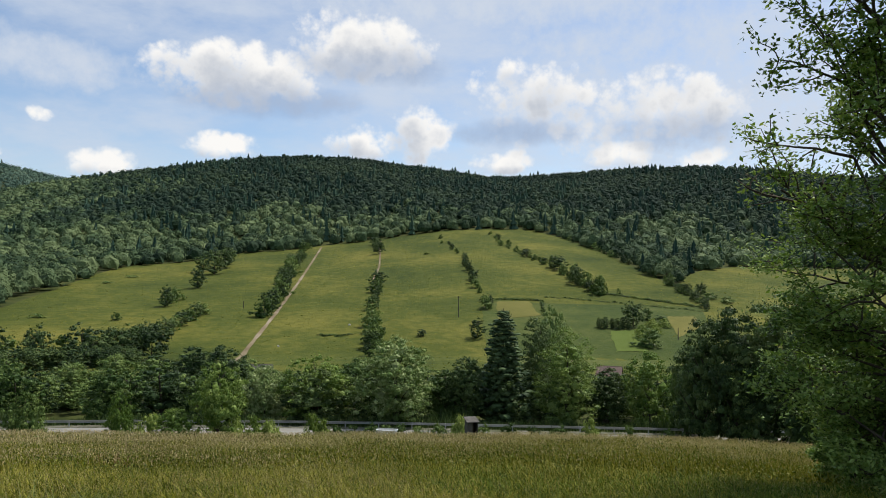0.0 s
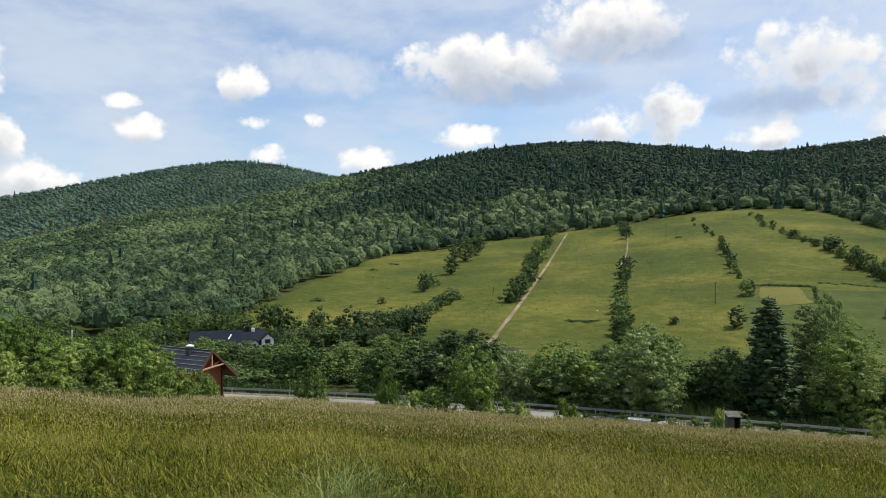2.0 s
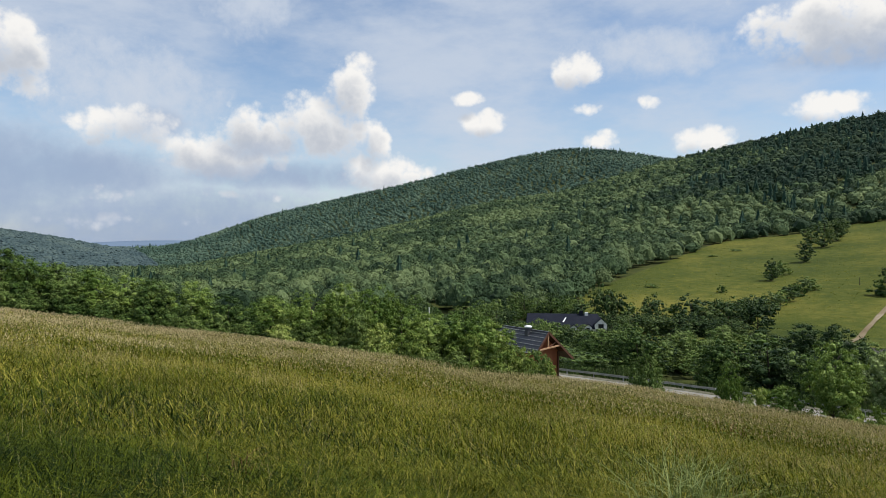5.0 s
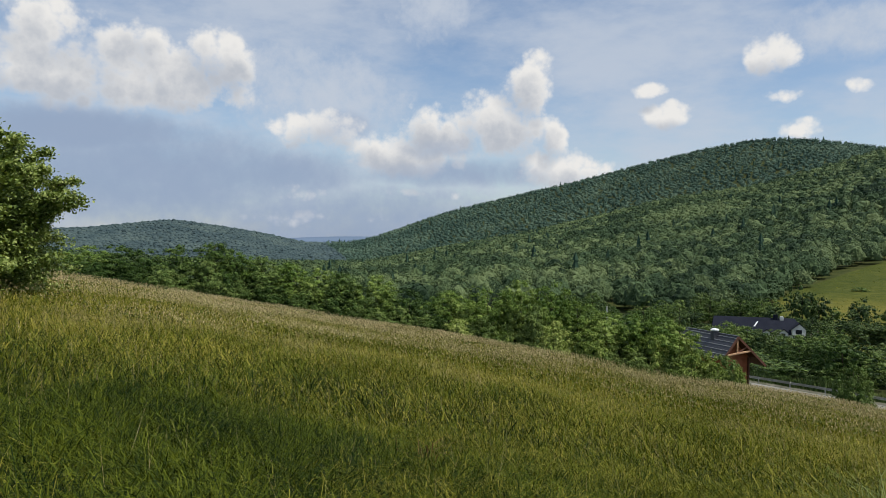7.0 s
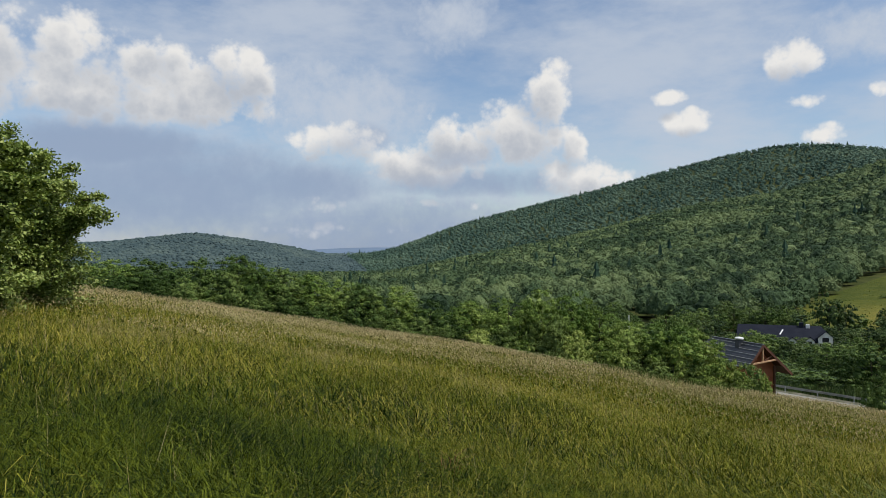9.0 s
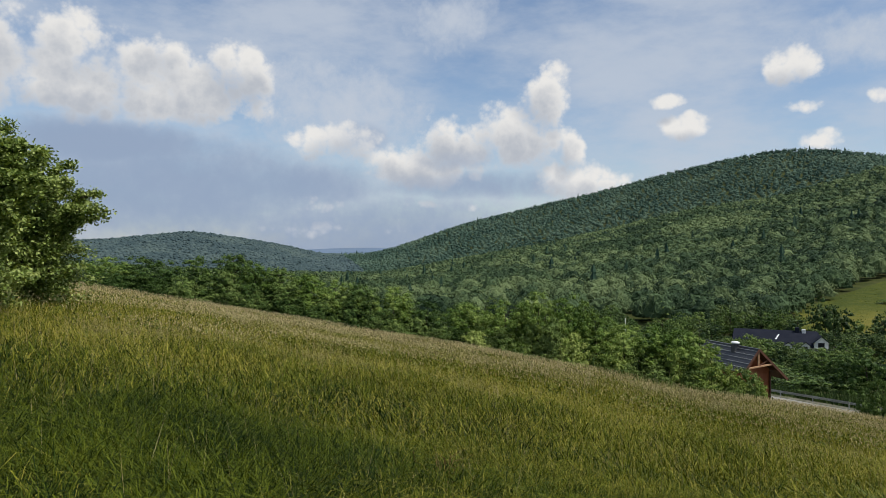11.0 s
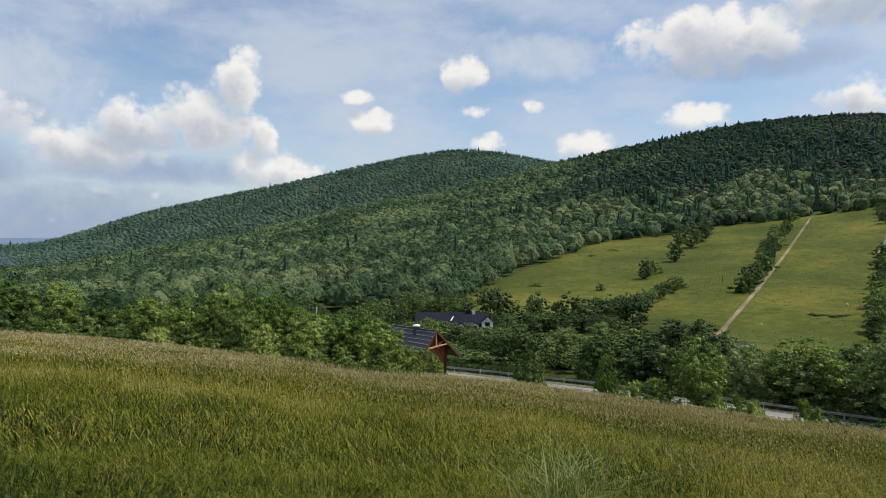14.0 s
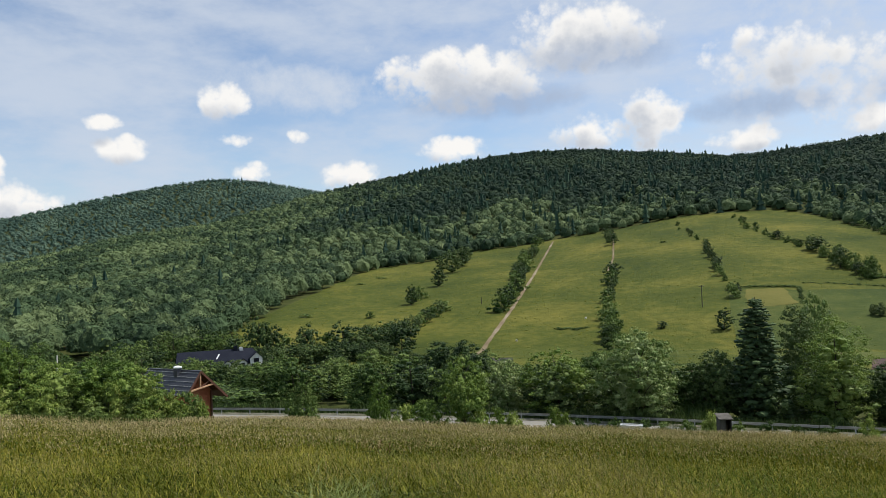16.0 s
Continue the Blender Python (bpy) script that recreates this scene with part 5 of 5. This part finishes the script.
    bmesh.ops.translate(bm, vec=n * -depth, verts=[v for v in r["geom"] if isinstance(v, bmesh.types.BMVert)])
    bmesh.ops.recalc_face_normals(bm, faces=bm.faces)
    return bm


def bar(a, b, w, d):
    """A squared timber from a to b."""
    a, b = Vector(a), Vector(b)
    bm = box_mesh(w, d, (b - a).length, min(w, d) * 0.08)
    bm.transform(Matrix.Translation((a + b) / 2) @ (b - a).to_track_quat("Z", "Y").to_matrix().to_4x4())
    return bm


def lathe(profile, sides=14):
    bm = bmesh.new()
    rings = [[bm.verts.new((r * math.cos(2 * math.pi * j / sides), r * math.sin(2 * math.pi * j / sides), z)) for j in range(sides)] for r, z in profile]
    for i in range(len(rings) - 1):
        for j in range(sides):
            k = (j + 1) % sides
            bm.faces.new((rings[i][j], rings[i][k], rings[i + 1][k], rings[i + 1][j]))
    bm.faces.new(rings[-1])
    return bm


def cabin(az, r, turn_deg):
    root = tagged(new("wooden_cabin"), "red-brown timber cabin with a dark tiled roof behind the hedge", "cabin")
    root.matrix_basis = Matrix.Translation(place(az, r) - Vector((0, 0, 0.15))) @ Matrix.Rotation(radians(turn_deg), 4, "Z")
    top, long = 7.13, 8.5
    le, ri = (-2.1, top - 2.5), (4.1, top - 3.55)
    # gable and side walls
    gable = [(-1.5, 0, 0), (2.75, 0, 0), (2.75, 0, top - 2.5), (0, 0, top - 0.12), (-1.5, 0, top - 1.9)]
    wall = part("gable_wall", poly(gable, 0.16), RED_WOOD, root, at=Matrix.Translation((0, 1.1, 0)))
    for x in (-1.05, 0.25, 1.45):
        part("window", box_mesh(0.7, 0.08, 0.9, 0.02), GLASS_DARK, root, at=Matrix.Translation((x, 1.03, 1.5)))
    part("back_wall", poly(gable, 0.16), RED_WOOD, root, at=Matrix.Translation((0, long - 0.6, 0)))
    part("side_wall", box_mesh(0.16, long - 1.8, top - 2.5, 0.02), RED_WOOD, root, at=Matrix.Translation((2.67, long / 2 + 0.25, (top - 2.5) / 2)))
    part("side_wall", box_mesh(0.16, long - 1.8, top - 1.95, 0.02), RED_WOOD, root, at=Matrix.Translation((-1.42, long / 2 + 0.25, (top - 1.95) / 2)))
    part("corner_post", bar((2.66, 1.0, 0), (2.66, 1.0, top - 2.6), 0.2, 0.2), BROWN_WOOD, root)
    # roof: two boarded slopes with courses of tiles
    for (ex, ez), n in ((le, 11), (ri, 15)):
        slope = part("roof_slope", poly([(0, -0.15, top), (0, long, top), (ex, long, ez), (ex, -0.15, ez)], 0.09), BROWN_WOOD, root)
        d = Vector((ex, 0, ez - top))
        step, along = d / n, d.normalized()
        out = Vector((-along.z, 0, along.x)) if ex > 0 else Vector((along.z, 0, -along.x))
        first = None
        for i in range(n):
            bm = box_mesh(step.length * 1.12, long + 0.2, 0.045, 0.006)
            tip = Matrix.Rotation(-0.09 if ex > 0 else 0.09, 4, "Y")
            face = Matrix((( (along.x, 0, out.x, 0)), ((0, 1, 0, 0)), ((along.z, 0, out.z, 0)), ((0, 0, 0, 1))))
            c = Vector((0, long / 2 - 0.08, top)) + step * (i + 0.5) + out * 0.075
            at = Matrix.Translation(c) @ face @ tip
            if first is None:
                first = part("tile_course", bm, ROOF_TILE, root, at=at)
                # thin pale strip along the lower edge of every second course
                edge_strip = part("snow_rail", box_mesh(0.05, long + 0.1, 0.05, 0.008), STEEL, root, at=Matrix.Translation(c + step * 0.45 + out * 0.06))
            elif i % 2 == 0:
                bm.free()
                twin(first, at)
                twin(edge_strip, Matrix.Translation(c + step * 0.45 + out * 0.06))
            else:
                bm.free()
                twin(first, at)
        part("barge_board", bar((0, -0.2, top + 0.02), (ex, -0.2, ez + 0.02), 0.06, 0.26), BROWN_WOOD, root)
    part("ridge_cap", bar((0, -0.2, top + 0.08), (0, long, top + 0.08), 0.3, 0.12), ROOF_TILE, root)
    # open truss in the gable
    part("king_post", bar((0, -0.05, top - 2.0), (0, -0.05, top - 0.05), 0.17, 0.17), LARCH, root)
    part("collar_beam", bar((-1.75, -0.12, top - 2.05), (2.1, -0.12, top - 1.65), 0.16, 0.18), LARCH, root)
    part("brace", bar((0.1, -0.05, top - 1.8), (1.4, -0.05, top - 1.2), 0.12, 0.12), BROWN_WOOD, root)
    part("purlin", bar((2.7, -0.15, top - 2.4), (2.7, 1.2, top - 2.4), 0.16, 0.2), BROWN_WOOD, root)
    chimney = part("chimney", box_mesh(0.75, 0.6, 1.1, 0.02), ROOF_TILE, root, at=Matrix.Translation((-0.35, 3.2, top - 0.25)))
    part("chimney_cap", lathe([(0.34, -0.12), (0.5, -0.05), (0.5, 0.05), (0.3, 0.16), (0.02, 0.2)]), WHITE_METAL, chimney, "white metal chimney cap", at=Matrix.Translation((0, 0, 0.7)))


cabin(37.6, 88, 80.8)


def villa():
    root = tagged(new("villa"), "long white house with a dark slate roof among trees", "house")
    base = place(36.15, 205)
    root.matrix_basis = Matrix.Translation(base - Vector((0, 0, 0.3))) @ Matrix.Rotation(radians(36.5 + 4), 4, "Z") @ Matrix.Diagonal((1.14, 1, 1, 1))
    top = EYE + 205 * math.tan(radians(-5.55)) - base[2] + 0.3
    eave = top - 3.4
    part("wall", box_mesh(19, 8, eave, 0.03), PLASTER, root, at=Matrix.Translation((0, 0, eave / 2)))
    for s in (-1, 1):
        part("roof", poly([(-9.6, 0, top), (7.6, 0, top), (9.9, s * 4.6, eave - 0.3), (-10.2, s * 4.6, eave - 0.3)], 0.18), SLATE, root)
    part("roof_hip", poly([(7.6, 0, top), (9.9, -4.6, eave - 0.3), (9.9, 4.6, eave - 0.3)], 0.18), SLATE, root)
    part("roof_light", box_mesh(0.28, 0.1, 2.0, 0.02), WHITE_METAL, root, at=Matrix.Translation((-0.6, -2.35, (top + eave) / 2 + 0.28)) @ Matrix.Rotation(radians(-52), 4, "X") @ Matrix.Rotation(radians(22), 4, "Y"))
    part("chimney", box_mesh(0.9, 0.8, 1.8, 0.03), SLATE, root, at=Matrix.Translation((3.6, -0.4, top + 0.1)))
    cap = part("chimney", box_mesh(0.8, 0.8, 1.3, 0.03), PLASTER, root, at=Matrix.Translation((4.9, -0.4, top - 0.1)))
    # dormer gables with white fronts
    for x, w in ((8.0, 2.8), (4.9, 1.9), (1.4, 1.7)):
        f = part("dormer", poly([(-w / 2, 0, 0), (w / 2, 0, 0), (w / 2, 0, w * 0.55), (0, 0, w * 1.05), (-w / 2, 0, w * 0.55)], 3.0), PLASTER, root, at=Matrix.Translation((x, -4.75, eave - (0.9 if x < 7 else 0.3))))
        for s in (-1, 1):
            part("dormer_roof", poly([(0, -0.3, w * 1.1), (0, 3.2, w * 1.1), (s * (w / 2 + 0.35), 3.2, w * 0.45), (s * (w / 2 + 0.35), -0.3, w * 0.45)], 0.12), SLATE, f)
        part("window", box_mesh(w * 0.45, 0.1, w * 0.4, 0.02), GLASS_DARK, f, at=Matrix.Translation((0, -0.05, w * 0.32)))
    part("balcony", box_mesh(3.4, 1.5, 0.25, 0.03), PLASTER, root, at=Matrix.Translation((8.6, -5.0, eave - 1.2)))
    for x in (7.1, 8.6, 10.1):
        part("baluster_post", box_mesh(0.14, 0.14, 1.0, 0.02), PLASTER, root, at=Matrix.Translation((x, -5.65, eave - 0.6)))
    for i in range(6):
        part("window", box_mesh(1.1, 0.1, 1.3, 0.02), GLASS_DARK, root, at=Matrix.Translation((-7.5 + 3 * i, -4.03, 1.9)))


villa()


def small_house(az, r, turn_deg, size, roof_mat, label, wall_mat):
    w, l, h = size
    root = tagged(new("small_house"), label, "house")
    root.matrix_basis = Matrix.Translation(place(az, r)) @ Matrix.Rotation(radians(turn_deg), 4, "Z")
    part("wall", box_mesh(w, l, h, 0.03), wall_mat, root, at=Matrix.Translation((0, 0, h / 2)))
    for s in (-1, 1):
        part("roof", poly([(0, -l / 2 - 0.4, h + w * 0.38), (0, l / 2 + 0.4, h + w * 0.38), (s * (w / 2 + 0.5), l / 2 + 0.4, h - 0.2), (s * (w / 2 + 0.5), -l / 2 - 0.4, h - 0.2)], 0.15), roof_mat, root)
        part("gable", poly([(-w / 2, 0, h), (w / 2, 0, h), (0, 0, h + w * 0.38)], 0.15), wall_mat, root, at=Matrix.Translation((0, s * (l / 2 - 0.1), 0)))
    part("window", box_mesh(1.0, 0.1, 1.1, 0.02), GLASS_DARK, root, at=Matrix.Translation((0, -l / 2 - 0.02, h * 0.5)))


small_house(-13.2, 158, 70, (4, 4.6, 2.9), BRICK_RED, "small house with a worn red tiled roof below the pasture", PLASTER)
small_house(14.3, 188, 100, (2.2, 6, 0.7), WEATHERED, "low grey-roofed barn at the foot of the pasture", WEATHERED)
small_house(32.4, 192, 30, (4, 6, 2.2), BRICK_RED, "small red-roofed house beside the villa", PLASTER)


def shed():
    root = tagged(new("roadside_shed"), "small weathered board shelter beside the road", "shed")
    p = place(-2.4, 71.5)
    root.matrix_basis = Matrix.Translation(p) @ Matrix.Rotation(ROAD_TURN + 0.25, 4, "Z")
    h = EYE + 71.5 * math.tan(radians(-11.5)) - p[2]
    for x in (-0.5, 0.5):
        part("side_panel", box_mesh(0.06, 1.3, h, 0.01), WEATHERED, root, at=Matrix.Translation((x, 0, h / 2)))
    part("back_panel", box_mesh(1.0, 0.06, h, 0.01), WEATHERED, root, at=Matrix.Translation((0, 0.62, h / 2)))
    part("front_panel", box_mesh(0.5, 0.06, h, 0.01), WEATHERED, root, at=Matrix.Translation((-0.27, -0.62, h / 2)))
    part("roof", box_mesh(1.3, 1.7, 0.09, 0.02), WEATHERED, root, at=Matrix.Translation((0, 0, h + 0.08)) @ Matrix.Rotation(0.14, 4, "X"))


shed()


def pole(az, r, h, mat, label, arm=True, thick=1.0):
    root = tagged(new("utility_pole"), label, "pole")
    root.matrix_basis = Matrix.Translation(place(az, r)) @ Matrix.Rotation(radians(az + 15), 4, "Z")
    part("shaft", lathe([(0.16 * thick, -0.2), (0.15 * thick, h * 0.3), (0.11 * thick, h), (0.02, h + 0.05)], 10), mat, root)
    if arm:
        part("crossarm", box_mesh(1.9, 0.12, 0.14, 0.01), mat, root, at=Matrix.Translation((0, 0, h - 0.5)))
        for x in (-0.8, 0, 0.8):
            part("insulator", lathe([(0.05, 0), (0.07, 0.08), (0.05, 0.16), (0.02, 0.2)], 8), PALE_POLE, root, at=Matrix.Translation((x, 0, h - 0.42 + (0.12 if x == 0 else 0))))


pole(-1.3, 285, 8.5, WEATHERED, "wooden power pole standing in the pasture")
pole(47.1, 92, EYE + 92 * math.tan(radians(-5.1)) - place(47.1, 92)[2], PALE_POLE, "pale concrete pole rising out of the hedge", False, 0.6)
pole(-18.3, 262, 4.5, WEATHERED, "short wooden pole at the edge of the hay field", False)
pole(15.6, 320, 3.2, WEATHERED, "short wooden pole beside the dirt track", False)


def hay_bale(az, r, turn_deg):
    root = tagged(new("hay_bale"), "white plastic-wrapped round hay bale on the pasture", "bale", "wrapped hay bales")
    root.matrix_basis = Matrix.Translation(place(az, r) + Vector((0, 0, 0.42))) @ Matrix.Rotation(radians(turn_deg), 4, "Z") @ Matrix.Rotation(radians(90), 4, "X")
    bm = lathe([(0.2, -0.3), (0.28, -0.28), (0.31, -0.24), (0.32, 0.0), (0.31, 0.24), (0.28, 0.28), (0.2, 0.3)], 18)
    part("wrapping", bm, WHITE_METAL, root)


def trough(az, r):
    """A low tank open at the top, with a rolled rim."""
    root = tagged(new("water_trough"), "long low white trough standing in the grass beside the road", "trough")
    p = place(az, r)
    h = EYE + r * math.tan(radians(-12.22)) - p[2]
    root.matrix_basis = Matrix.Translation(p) @ Matrix.Rotation(ROAD_TURN, 4, "Z")
    shell = lathe([(0.30, 0.0), (0.40, 0.05), (0.46, 0.3), (0.50, h - 0.04), (0.46, h - 0.04), (0.42, 0.34), (0.36, 0.12)], 16)
    bmesh.ops.scale(shell, vec=(2.0, 0.9, 1.0), verts=shell.verts)
    part("tub", shell, PLASTER, root)
    rim = lathe([(0.49, h - 0.06), (0.535, h - 0.05), (0.54, h), (0.49, h + 0.01)], 16)
    bmesh.ops.scale(rim, vec=(2.0, 0.9, 1.0), verts=rim.verts)
    bmesh.ops.delete(rim, geom=[f for f in rim.faces if len(f.verts) > 4], context="FACES_ONLY")
    part("rim", rim, WHITE_METAL, root, "rolled white metal rim")


trough(4.3, 69.0)
hay_bale(12.9, 243, 20)
hay_bale(7.4, 275, 60)

# ---- trees close to the viewer ----


def bough(rng, start, way, length, r0, depth, segs, twigs):
    """A crooked limb that forks; segs collects the wood, twigs the places that bear leaves."""
    n = 5
    p, d = [np.array(start, float)], np.array(way, float)
    d /= np.linalg.norm(d)
    for i in range(n):
        d = d + rng.normal(size=3) * 0.16 + np.array((0, 0, 0.05))
        d /= np.linalg.norm(d)
        p.append(p[-1] + d * length / n)
    p = np.array(p)
    segs.append(tube(p, np.linspace(r0, r0 * 0.35, n + 1), 6 if depth > 1 else 4))
    if depth == 0:
        twigs.extend(p[1:])
        return
    for k in range(4 if depth > 1 else 5):
        i = rng.integers(2, n + 1)
        side = rng.normal(size=3) * np.array((1, 1, 0.7))
        w = d * 0.9 + side / np.linalg.norm(side) * 0.9
        bough(rng, p[i], w, length * rng.uniform(0.4, 0.62), r0 * 0.45, depth - 1, segs, twigs)
    if depth == 1:
        twigs.extend(p[3:])


def sprays(rng, t, per, spread, flat, leaf, up=1.6, aspect=0.5):
    """Leaves in flat, layered sprays about the twigs t."""
    p = (t[:, None, :] + rng.normal(size=(len(t), per, 3)) * np.array((spread, spread, spread * flat))).reshape(-1, 3)
    return leaf_quads(rng, p, leaf, up=up, aspect=aspect)


def near_tree():
    rng = np.random.default_rng(77)
    root = tagged(new("ash_tree"), "tall open broadleaf tree with dark crooked boughs", "tree")
    root.matrix_basis = Matrix.Translation(place(-34.2, 19.0))
    segs, twigs = [], []
    zs = np.linspace(-0.2, 15, 9)
    trunk = np.stack([0.25 * np.sin(zs * 0.35), 0.12 * np.sin(zs * 0.5 + 1), zs], 1)
    segs.append(tube(trunk, np.linspace(0.30, 0.07, 9), 9))
    left = np.array((-math.cos(radians(-33)), -math.sin(radians(-33)), 0.0))
    back = np.array((-math.sin(radians(-33)), math.cos(radians(-33)), 0.0))

    def limb(z, out, rise, length, thick=0.085):
        s = np.array((np.interp(z, zs, trunk[:, 0]), np.interp(z, zs, trunk[:, 1]), z))
        bough(rng, s, left * out + back * rng.uniform(-0.5, 0.4) + np.array((0, 0, rise)), length, thick, 2, segs, twigs)

    # ascending limbs of the open crown
    for i in range(17):
        z = 3.6 + 9.6 * i / 17
        limb(z, rng.uniform(0.25, 0.8), rng.uniform(0.8, 1.4), rng.uniform(3.0, 4.3) * (1.15 - 0.4 * z / 15))
    # limbs on the far side of the stem
    for i in range(8):
        z = 3.0 + 1.3 * i
        limb(z, rng.uniform(-0.9, -0.2), rng.uniform(0.5, 1.2), rng.uniform(2.4, 3.6))
    # the long low bough that reaches out over the meadow, half bare
    limb(4.6, 1.0, 0.55, 3.9, 0.12)
    bare = len(twigs)
    limb(5.0, 1.0, 0.42, 4.3, 0.10)
    high = len(twigs)
    # leafy lower skirts
    for i in range(16):
        z = 0.9 + 0.24 * i
        limb(z, rng.uniform(0.5, 0.9), rng.uniform(-0.05, 0.32), rng.uniform(1.9, 2.5) * (0.78 + 0.09 * z), 0.06)
    segs = [s for s in segs if (s[0] @ left).max() < 4.6]
    v, f = joined(segs)
    mesh_object("trunk", v, f, BARK, root, smooth=True)
    t = np.array(twigs)
    thin = np.concatenate([np.arange(bare), np.arange(bare, high, 4)])
    reach = t @ left
    ok = lambda i: i[reach[i] < 4.3]
    pieces = [sprays(rng, t[ok(thin)], 11, 0.17, 0.5, 0.15), sprays(rng, t[ok(np.arange(high, len(t)))], 13, 0.22, 0.35, 0.125)]
    v, f = joined(pieces)
    mesh_object("crown", v, f, LEAF_SPRAY, root)


near_tree()


def hazel(az, r, h, radius, stems, seed, per, leaf, label, mat, heart=70):
    """A many-stemmed shrub: stems fan out from the ground and carry layered sprays; leading shoots stand out of the top."""
    rng = np.random.default_rng(seed)
    root = tagged(new("tall_shrub"), label, "shrub")
    root.matrix_basis = Matrix.Translation(place(az, r))
    segs, twigs = [], []
    for i in range(stems):
        th = 2.4 * i + rng.uniform(-0.3, 0.3)
        k = math.sqrt((i + 0.5) / stems)
        tall = h * (0.98 - 0.42 * k ** 2.2) * rng.uniform(0.86, 1.04)
        a = np.array((0.35 * radius * k * math.cos(th), 0.35 * radius * k * math.sin(th), -0.1))
        b = np.array((0.80 * radius * k * math.cos(th), 0.80 * radius * k * math.sin(th), tall))
        m = a * 0.4 + b * 0.6 + np.array((0, 0, 0.05 * h))
        m[:2] = a[:2] * 0.62 + b[:2] * 0.38
        line = np.array([a, (a + m) / 2, m, (m + b) / 2, b])
        segs.append(tube(line, [0.045, 0.04, 0.03, 0.018, 0.006], 5))
        for q in np.linspace(0.04, 0.97, 8):
            s = np.array([np.interp(q, np.linspace(0, 1, 5), line[:, j]) for j in range(3)])
            t2 = th + rng.normal() * 1.0
            way = np.array((math.cos(t2), math.sin(t2), rng.uniform(0.15, 0.8)))
            bough(rng, s, way, radius * rng.uniform(0.2, 0.42) * (1.05 - 0.75 * q), 0.016, 1, segs, twigs)
        twigs.extend(line[2] + (line[4] - line[2]) * q for q in np.linspace(0.3, 1.0, 6))
    v, f = joined(segs)
    mesh_object("stems", v, f, BARK, root, smooth=True)
    t = np.array(twigs)
    v, f = sprays(rng, t, per, 0.13, 0.55, leaf, 1.2, 0.62)
    # the dense heart of the shrub
    c = t[rng.choice(len(t), heart)] * np.array((0.7, 0.7, 0.8))
    v2, f2 = lumps(rng, c, rng.uniform(0.14, 0.28, heart), 2)
    mesh_object("foliage", np.concatenate([v, v2]), [f, f2 + len(v)], mat, root)


hazel(93.6, 27.0, 5.6, 3.8, 46, 5, 13, 0.115, "tall dense hazel thicket in the meadow", LEAF_HAZEL, 500)
hazel(97.2, 19.5, 5.4, 2.6, 28, 6, 11, 0.12, "dense leafy hazel shrub in the meadow grass", LEAF_HAZEL, 300)
hazel(-31.8, 23.0, 4.6, 2.2, 24, 7, 8, 0.13, "leafy green shrub beneath the tall ash tree", LEAF_SPRAY, 120)
hazel(-36.5, 21.0, 6.4, 3.0, 26, 8, 8, 0.13, "leafy green shrub beneath the tall ash tree", LEAF_SPRAY, 160)
hazel(-29.6, 25.5, 1.7, 1.4, 12, 9, 8, 0.10, "low green shrub at the meadow's edge", LEAF_SPRAY, 16)

# ---- weeds and marks in the meadow ----


def tuft(name, az, r, n, spread, tall, width, lean, mat, label, seed, category="grass"):
    rng = np.random.default_rng(seed)
    c = place(az, r)
    p = np.stack([c[0] + rng.normal(size=n) * spread, c[1] + rng.normal(size=n) * spread], 1)
    p = np.concatenate([p, height(p[:, 0], p[:, 1])[:, None]], 1)
    h = tall * rng.uniform(0.6, 1.15, n)
    b = np.concatenate([rng.normal(size=(n, 2)) * lean * h[:, None], np.zeros((n, 1))], 1)
    th = rng.uniform(0, 2 * np.pi, n)
    side = np.stack([np.cos(th), np.sin(th), 0 * th], 1) * width
    up = np.stack([0 * h, 0 * h, h], 1)
    v = np.stack([p - side, p + side, p + b * 0.5 + up * 0.7 + side * 0.8, p + b * 0.5 + up * 0.7 - side * 0.8, p + b * 1.7 + up * 0.85], 1).reshape(-1, 3)
    k = np.arange(n)[:, None] * 5
    return tagged(mesh_object(name, v, [k + np.array([[0, 1, 2, 3]]), k + np.array([[3, 2, 4]])], mat), label, category, kind="stuff")


PALE_GRASS = material("pale_long_grass", (0.13, 0.17, 0.05), 0.6, vary=[(0.20, 0.24, 0.085)], vary_scale=1.0, island=0.8, translucent=0.25)
DOCK = material("rusty_dock", (0.14, 0.070, 0.025), 0.8, vary=[(0.20, 0.10, 0.04)], vary_scale=3.0, island=0.8)
WEED = material("dark_weeds", (0.050, 0.078, 0.014), 0.6, vary=[(0.085, 0.120, 0.022)], vary_scale=1.0, island=0.8, translucent=0.2)
tuft("long_grass", 27.0, 9.2, 260, 0.26, 0.85, 0.006, 0.42, PALE_GRASS, "pale flattened long grass in the meadow", 51)
tuft("long_grass", 27.9, 7.6, 160, 0.2, 0.8, 0.006, 0.6, PALE_GRASS, "pale flattened long grass in the meadow", 52)
tuft("dock_plant", 61.4, 7.4, 26, 0.07, 0.62, 0.006, 0.3, DOCK, "rust-coloured seeding dock in the grass", 53, "plant")
tuft("dock_plant", 24.0, 24.0, 26, 0.2, 0.8, 0.014, 0.15, DOCK, "rust-coloured seeding dock in the grass", 54, "plant")
for i, (az, r, n) in enumerate([(43.5, 55, 90), (45.5, 58, 110), (40.5, 58, 80), (48.0, 60, 90), (42.0, 61, 110), (38.5, 62, 70)]):
    tuft("weeds", az, r, n, 1.1, 1.15, 0.03, 0.25, WEED, "taller dark green weeds at the meadow's edge", 60 + i, "weeds")
